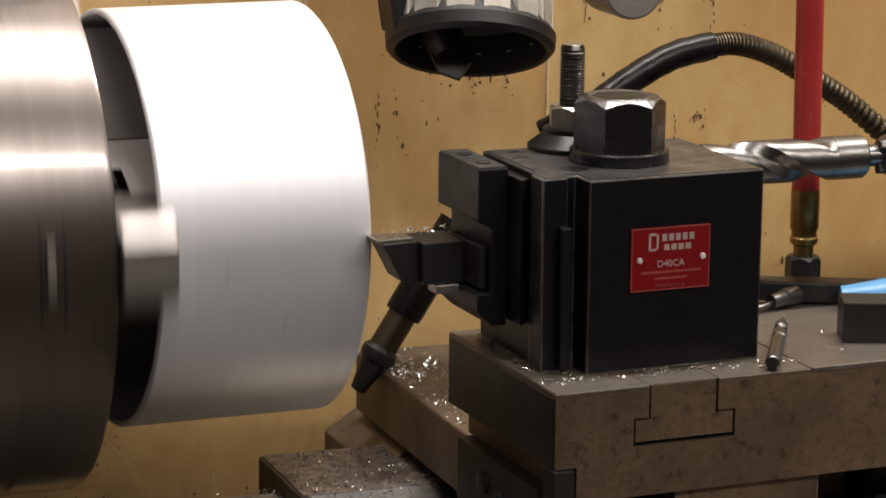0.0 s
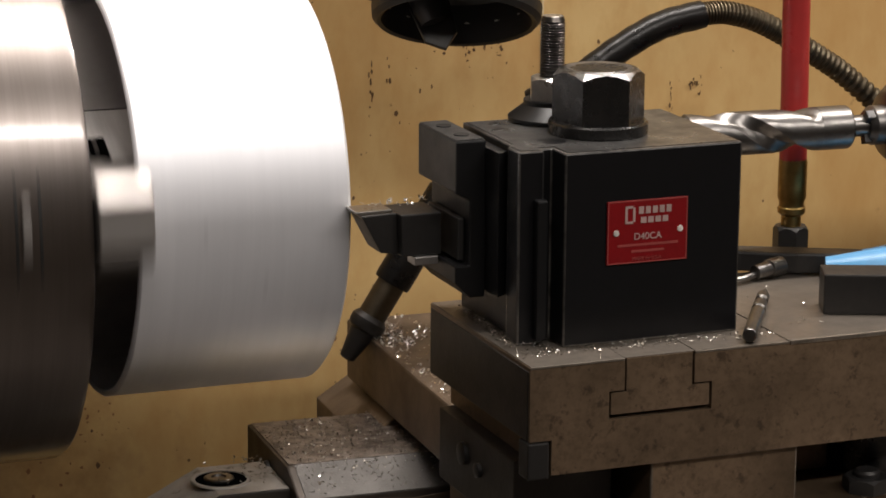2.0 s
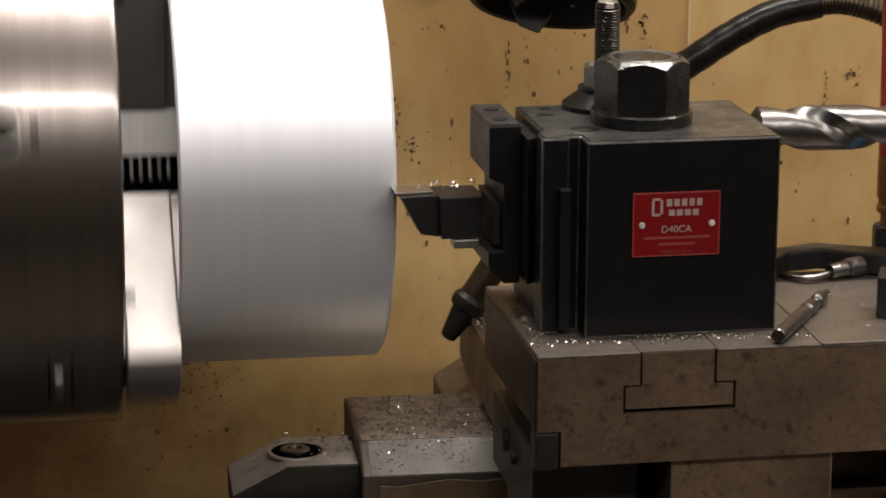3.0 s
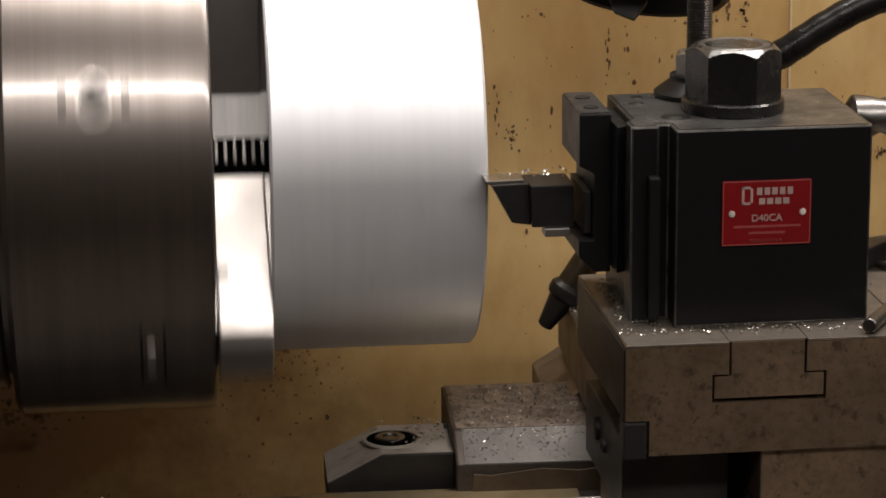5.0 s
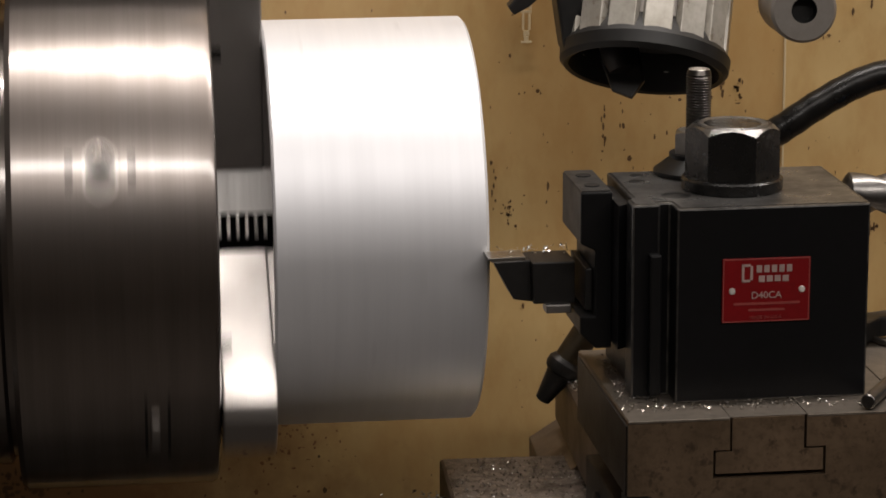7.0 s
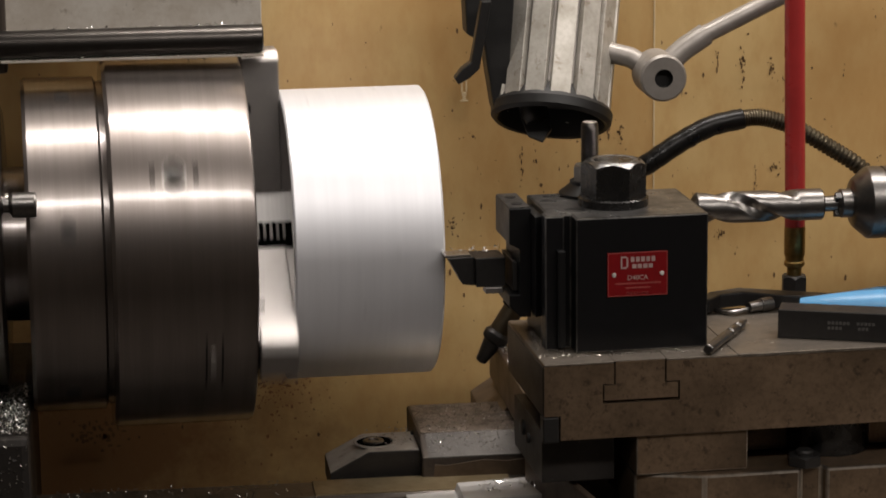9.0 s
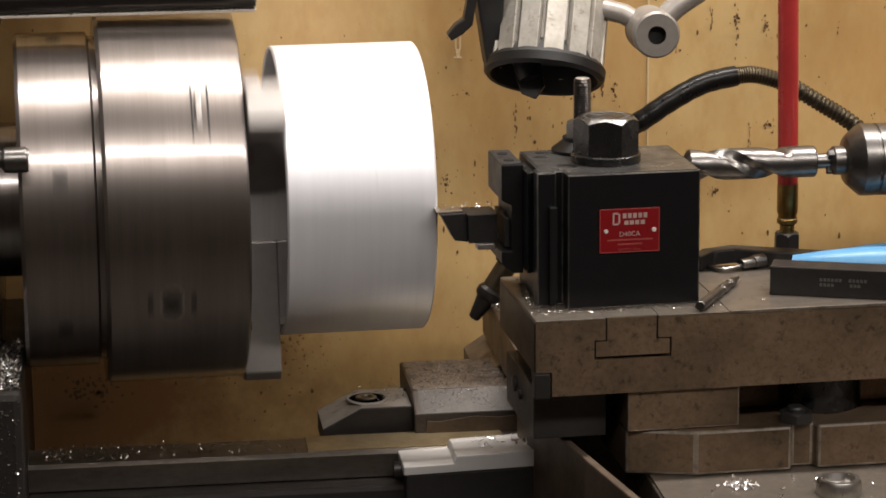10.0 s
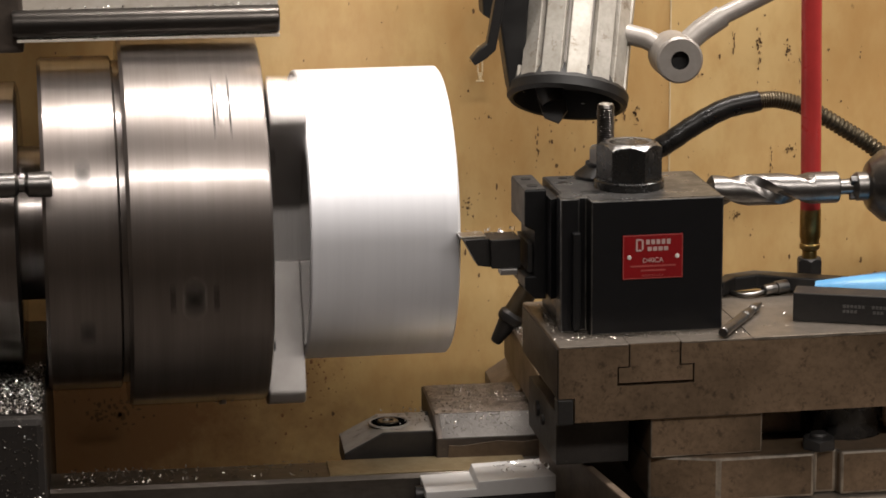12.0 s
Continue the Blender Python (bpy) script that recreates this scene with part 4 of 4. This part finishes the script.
def add_drill(bm, xa, xb, r, turns):
    n, steps = 28, 60
    rings = []
    for s in range(steps + 1):
        f = s / steps
        x = xa + (xb - xa) * f
        tw = 2 * math.pi * turns * f
        end = min(1.0, 0.15 + f / 0.09)
        ring = []
        for k in range(n):
            a = 2 * math.pi * k / n
            c = math.cos(2 * a)
            fl = 1.0 - 0.42 * max(0.0, c) ** 1.5 * min(1.0, (1 - f) / 0.12)
            rr = r * fl * end
            ring.append(bm.verts.new((x, rr * math.cos(a + tw), rr * math.sin(a + tw))))
        rings.append(ring)
    fs = []
    for a, b in zip(rings, rings[1:]):
        for k in range(n):
            fs.append(bm.faces.new((a[k], a[(k + 1) % n], b[(k + 1) % n], b[k])))
    fs += [bm.faces.new(rings[0]), bm.faces.new(rings[-1][::-1])]
    bmesh.ops.recalc_face_normals(bm, faces=fs)
    for f in fs:
        f.smooth = True


bm = bm_new()
add_drill(bm, 0.108, 0.198, 0.0126, 0.85)
part("fluted_body", bm, M["drill"], drill)
bm = bm_new()
add_revolve(bm, [(0.0, 0.197), (0.0126, 0.197), (0.0126, 0.216), (0.0118, 0.2172), (0.0062, 0.2174), (0.0062, 0.248), (0.0, 0.248)], 32, "x")
part("shank", bm, M["drill"], drill)
bm = bm_new()
add_revolve(bm, [(0.0, 0.229), (0.0085, 0.229), (0.0115, 0.2325), (0.0115, 0.2405), (0.0180, 0.2415), (0.0195, 0.2425), (0.0285, 0.2530), (0.0288, 0.2545), (0.0288, 0.2640), (0.0278, 0.2646), (0.0278, 0.2660), (0.0288, 0.2666), (0.0288, 0.330), (0.0, 0.330)], 40, "x")
dch = part("drill_chuck", bm, M["drill"], drill, "bright steel keyed drill chuck")
for k in range(3):
    bm = bm_new()
    add_box(bm, (0.2265, -0.003, 0.0035), (0.246, 0.003, 0.0105), 0.0008)
    j = part("chuck_jaw", bm, M["dark_steel"], dch)
    j.matrix_basis = Matrix.Rotation(math.radians(120 * k + 40), 4, "X")
bm = bm_new()
add_revolve(bm, [(0.0, 0.0285), (0.0042, 0.0285), (0.0042, 0.02)], 18, at=(0.262, 0, 0), turn=Matrix.Rotation(math.radians(110), 4, "X"))
part("key_hole", bm, M["black_plastic"], dch)
bm = bm_new()
add_box(bm, (0.33, -0.06, -0.24), (0.62, 0.06, 0.05), 0.012)
part("tailstock", bm, M["iron_dark"], drill)

# work lamp on its jointed arm
LU = Vector((0.16, 0.42, 0.90)).normalized()
lamp_m = Matrix.Translation((0.0185, 0.225, 0.1445)) @ LU.to_track_quat("Z", "Y").to_matrix().to_4x4()
lamp = thing("work_lamp", "ribbed aluminium machine work lamp with a black shade, unlit", "work lamp", lamp_m)
bm = bm_new()
add_revolve(bm, [(0.0, 0.042), (0.036, 0.038), (0.042, 0.010), (0.0445, -0.006), (0.0470, -0.007), (0.0498, -0.004), (0.0504, 0.003), (0.0480, 0.0065), (0.0430, 0.0150), (0.0, 0.045)], 56)
part("shade", bm, M["black_plastic"], lamp, "black ring shade")
bm = bm_new()
add_revolve(bm, [(0.0, 0.052), (0.0425, 0.016), (0.0415, 0.20), (0.03, 0.22), (0.0, 0.222)], 48)
core = part("housing", bm, M["grey_paint"], lamp)
for k in range(14):
    bm = bm_new()
    w = 0.0088
    add_prism(bm, [(0.0425, -w), (0.0478, -w * 0.92), (0.0478, w * 0.92), (0.0425, w)], 0.0055, 0.205, "z", 0.0006)
    o = part("fin", bm, M["lamp_metal"], core)
    o.matrix_basis = Matrix.Rotation(2 * math.pi * k / 14 + 0.1, 4, "Z")
bm = bm_new()
add_prism(bm, [(-0.012, 0.012), (0.012, 0.012), (0.010, -0.012), (0.0, -0.020), (-0.010, -0.012)], -0.002, 0.002, "y", 0.0008)
add_revolve(bm, [(0.0, -0.004), (0.009, -0.002), (0.011, 0.006), (0.011, 0.03), (0.0, 0.03)], 20)
bm.transform(Matrix.Translation((0.013, -0.004, -0.004)) @ Matrix.Rotation(0.35, 4, "Y"))
part("bulb_bracket", bm, M["dark_steel"], lamp, "grey bracket inside the shade")
side = lamp_m.inverted()
bm = bm_new()
add_prism(bm, [(-0.030, 0.150), (-0.036, 0.190), (-0.038, 0.206), (-0.052, 0.214), (-0.056, 0.30), (-0.008, 0.30), (-0.016, 0.20), (-0.018, 0.152)], 0.218, 0.246, "y", 0.002)
bm.transform(side)
part("side_cover", bm, M["black_plastic"], lamp, "black side cover")
bm = bm_new()
add_prism(bm, [(-0.0665, 0.183), (-0.0600, 0.191), (-0.0530, 0.196), (-0.0500, 0.212), (-0.0440, 0.245), (-0.0360, 0.245), (-0.0430, 0.206), (-0.0460, 0.190), (-0.0540, 0.183), (-0.0630, 0.178)], 0.186, 0.198, "y", 0.0012)
bm.transform(side)
part("switch_lever", bm, M["dark_steel"], lamp, "dark bent switch lever")
arm = thing("lamp_arm", "grey jointed lamp arm with a round knuckle", "lamp arm", pose(0.1032, 0.2, 0.1790))
bm = bm_new()
add_revolve(bm, [(0.0075, -0.020), (0.0175, -0.020), (0.0192, -0.018), (0.0192, 0.018), (0.017, 0.020), (0.0, 0.020)], 36, "y")
part("knuckle", bm, M["grey_paint"], arm)
bm = bm_new()
add_revolve(bm, [(0.0, -0.012), (0.0076, -0.012), (0.0076, -0.0195)], 24, "y")
part("bore", bm, M["black_plastic"], arm)
bm = bm_new()
add_tube(bm, [(0.008, 0.005, 0.008), (0.022, 0.006, 0.020), (0.040, 0.008, 0.031)], 0.0095, 18)
add_tube(bm, [(0.038, 0.008, 0.030), (0.12, 0.012, 0.068), (0.25, 0.03, 0.13)], 0.0075, 18)
part("tube", bm, M["grey_paint"], arm, "grey round tube")
bm = bm_new()
add_tube(bm, [(0.0, 0.012, 0.0), (-0.02, 0.02, 0.012), (-0.055, 0.035, 0.02)], 0.0085, 14)
part("link", bm, M["grey_paint"], arm)

# ---- loose tools on the compound ----
TOPZ = 0.0015
bar = thing("boring_bar", "black rectangular tool bar lying on the compound slide", "tool bar", pose(0.160, 0.018, TOPZ, rz=-20))
bm = bm_new()
add_box(bm, (0.0, 0.0, 0.0), (0.14, 0.024, 0.0225), 0.0009)
part("bar", bm, M["dark_steel"], bar)
bm = bm_new()
for x, z, n in ((0.038, 0.0125, 6), (0.060, 0.0125, 5), (0.038, 0.0085, 4), (0.061, 0.0085, 3)):
    for i in range(n):
        add_box(bm, (x + 0.0029 * i, -0.0003, z), (x + 0.0029 * i + 0.0021, 0.0002, z + 0.0024))
tagged(part("marking", bm, M["dim_mark"], bar, "worn stamped marking bars"), kind="stuff")
pin = thing("center_drill", "small worn steel centre drill lying on the compound", "centre drill", pose(0.0965, -0.0235, TOPZ + 0.0040, rz=60))
bm = bm_new()
add_revolve(bm, [(0.0, 0.0), (0.0033, 0.0002), (0.0039, 0.001), (0.0039, 0.050), (0.0028, 0.051), (0.0028, 0.054), (0.0039, 0.055), (0.0039, 0.066), (0.0028, 0.068), (0.0028, 0.074), (0.0037, 0.075), (0.0037, 0.084), (0.0017, 0.090), (0.0015, 0.096), (0.0, 0.098)], 20, "x")
part("body", bm, M["drill"], pin)
pick = thing("scribing_hook", "bright bent wire pick lying on the compound", "pick", pose(0, 0, TOPZ))
bm = bm_new()
add_tube(bm, smooth_path([(0.122, 0.125, 0.002), (0.134, 0.100, 0.0022), (0.143, 0.092, 0.003), (0.158, 0.098, 0.004)], 6), 0.0018, 10)
part("wire", bm, M["drill"], pick)
bm = bm_new()
add_tube(bm, [(0.156, 0.097, 0.005), (0.166, 0.101, 0.0055), (0.1665, 0.1012, 0.0055), (0.176, 0.105, 0.006)], lambda i: (0.0042, 0.0046, 0.0056, 0.0056)[i], 14)
part("ferrule", bm, M["drill"], pick)

pliers = thing("pliers", "dark steel pliers with blue plastic grips", "pliers", pose(0, 0, TOPZ))
bm = bm_new()
add_prism(bm, [(0.119, 0.104), (0.123, 0.096), (0.136, 0.112), (0.155, 0.118), (0.185, 0.102), (0.222, 0.090), (0.228, 0.102), (0.188, 0.120), (0.156, 0.134), (0.130, 0.124)], 0.001, 0.013, "z", 0.0016)
part("jaw", bm, M["dark_steel"], pliers)
bm = bm_new()
add_tube(bm, smooth_path([(0.196, 0.088, 0.006), (0.225, 0.076, 0.007), (0.285, 0.060, 0.009), (0.34, 0.052, 0.010)], 8), lambda i: 0.0075 + min(i, 12) * 0.0006, 16)
part("handle_grip", bm, M["blue_grip"], pliers, "blue plastic grip")
bm = bm_new()
add_tube(bm, smooth_path([(0.206, 0.100, 0.005), (0.250, 0.098, 0.006), (0.30, 0.095, 0.009), (0.35, 0.092, 0.009)], 8), lambda i: 0.006 + min(i, 10) * 0.0005, 16)
part("handle_grip", bm, M["blue_grip"], pliers, "blue plastic grip")


# ---- metal chips ----
def chips(name, label, spots_, count, seed, material, size=(0.0008, 0.0035)):
    """Small curled flakes strewn over flat patches (x0, x1, y0, y1, z, slope in y)."""
    r_ = random.Random(seed)
    bm = bm_new()
    for _ in range(count):
        xa, xb, ya, yb, z, sl = r_.choice(spots_)
        x, y = r_.uniform(xa, xb), r_.uniform(ya, yb)
        m = Matrix.Translation((x, y, z + sl * (y - ya) + r_.uniform(0.0003, 0.0016))) @ Euler((r_.uniform(-0.7, 0.7), r_.uniform(-0.7, 0.7), r_.uniform(0, 6.3))).to_matrix().to_4x4()
        l, w, c = r_.uniform(*size), r_.uniform(0.0002, 0.0007), r_.uniform(0.3, 2.2)
        prev = None
        for i in range(5):
            a = c * (i / 4 - 0.5) * 2
            p = [bm.verts.new(m @ Vector((l * math.sin(a) / max(c, 0.3), s * w, l * (1 - math.cos(a)) / max(c, 0.3)))) for s in (-1, 1)]
            if prev:
                bm.faces.new((prev[0], prev[1], p[1], p[0]))
            prev = p
    return solid(name, bm, material, label, "metal chips", kind="stuff")


chips("bright_chips", "bright aluminium chips strewn over the saddle wing", [(-0.097, 0.012, 0.182, 0.262, -0.110, 0), (-0.095, 0.01, 0.157, 0.179, -0.123, 0.55), (-0.1, 0.0, 0.18, 0.22, -0.1095, 0)], 110, 1, M["chip"], (0.0003, 0.0014))
chips("dull_chips", "dull metal chips strewn over the saddle wing", [(-0.097, 0.012, 0.18, 0.265, -0.1102, 0), (-0.097, 0.012, 0.18, 0.265, -0.1102, 0), (-0.095, 0.01, 0.157, 0.179, -0.123, 0.55)], 1500, 2, M["chip_dark"], (0.0003, 0.0012))
chips("bright_chips", "bright aluminium chips on the compound slide", [(-0.028, -0.006, 0.0, 0.10, 0.001, 0), (-0.026, -0.012, 0.02, 0.075, 0.0015, 0), (-0.026, -0.012, 0.02, 0.075, 0.0025, 0), (-0.03, 0.12, -0.014, -0.002, 0.001, 0), (0.105, 0.16, 0.0, 0.09, 0.001, 0)], 60, 3, M["chip"], (0.0004, 0.0016))
chips("dull_chips", "dull chip dust on the compound slide", [(-0.029, -0.006, 0.0, 0.10, 0.0008, 0), (-0.028, -0.012, 0.02, 0.09, 0.0008, 0), (-0.03, 0.12, -0.014, -0.002, 0.0008, 0)], 650, 31, M["chip_dark"], (0.0003, 0.0012))
chips("bright_chips", "bright aluminium chips on the rear cross slide", [(-0.021, 0.02, 0.13, 0.31, -0.062, 0), (-0.021, 0.0, 0.24, 0.31, -0.062, 0)], 420, 5, M["chip"], (0.0006, 0.0028))
chips("bright_chips", "bright chips heaped on the headstock casting", [(-0.50, -0.414, 0.05, 0.19, -0.058, 0), (-0.50, -0.416, 0.045, 0.12, -0.055, 0)], 1500, 6, M["chip"], (0.0006, 0.0032))
chips("dull_chips", "dull chips heaped on the headstock casting", [(-0.50, -0.414, 0.05, 0.19, -0.0585, 0)], 900, 7, M["chip_dark"], (0.0006, 0.0032))
chips("bright_chips", "curled chips on the bed and carriage stop", [(-0.06, -0.012, 0.085, 0.118, -0.1325, 0), (-0.03, -0.012, 0.08, 0.118, -0.1325, 0)], 40, 9, M["chip"], (0.0015, 0.005))
chips("bright_chips", "chips on the front of the cross slide", [(0.07, 0.35, -0.12, -0.04, -0.126, 0), (0.11, 0.13, -0.07, -0.05, -0.126, 0)], 130, 10, M["chip"], (0.001, 0.004))
chips("dull_chips", "dull chips along the bed way", [(-0.40, -0.20, 0.12, 0.16, -0.140, 0), (-0.40, -0.33, 0.12, 0.16, -0.140, 0)], 240, 11, M["chip_dark"], (0.0008, 0.003))
chips("bright_chips", "fine curls on the facing tool", [(-0.083, -0.045, 0.078, 0.095, 0.0635, 0)], 26, 12, M["chip"], (0.001, 0.004))

chips("bright_chips", "bright chips clinging to the headstock casting", [(-0.52, -0.414, 0.0385, 0.0395, -0.20, 140), (-0.52, -0.45, 0.0385, 0.0395, -0.13, 70)], 300, 21, M["chip"], (0.0004, 0.0018))
chips("dull_chips", "dull chips clinging to the headstock casting", [(-0.52, -0.414, 0.0385, 0.0395, -0.20, 140)], 500, 22, M["chip_dark"], (0.0004, 0.0016))
chips("dull_chips", "a few dull chips on the way wiper", [(-0.14, -0.105, 0.172, 0.224, -0.1172, 0), (-0.12, -0.105, 0.18, 0.224, -0.1172, 0)], 90, 23, M["chip_dark"], (0.0005, 0.0018))
chips("bright_chips", "chips caught along the chuck guard edge", [(-0.42, -0.222, 0.167, 0.172, 0.2100, 0), (-0.42, -0.222, 0.171, 0.177, 0.2325, 0)], 170, 14, M["chip"], (0.0006, 0.0022))


# ---- what moves: chuck and workpiece turn together ----
PHASES = [(0.0, 2), (0.5, 31), (1.0, 60), (1.5, 98), (2.0, 5), (2.5, 34), (3.0, -42), (3.5, -17), (5.5, -4), (6.0, -71), (6.5, -38), (7.0, -36),
          (9.0, -29), (9.5, 10), (10.0, 38), (10.5, -43), (11.0, -12), (11.5, 16), (12.0, 48)]
RATE = -900.0


def spin_rows():
    knots = [(PHASES[0][0], PHASES[0][1])]
    for t, a in PHASES[1:]:
        want = knots[-1][1] + RATE * (t - knots[-1][0])
        a += 120 * round((want - a) / 120)
        knots.append((t, a))
    rows = []
    for f in range(361):
        t = f / 30
        k = max(i for i in range(len(knots) - 1) if knots[i][0] <= t + 1e-6)
        (ta, aa), (tb, ab) = knots[k], knots[k + 1]
        rows.append((t, aa + (ab - aa) * (t - ta) / (tb - ta)))
    return rows


def motions():
    ox = PIVOT * (1 - math.cos(math.radians(YAW))) - 0.0034
    oy = AXIS_Y - PIVOT * math.sin(math.radians(YAW))
    rows = [(t, pose(ox, oy, AXIS_Z, rx=-(a % 360), rz=YAW)) for t, a in spin_rows()]
    walk(chuck, rows)
    walk(work, rows)


motions()
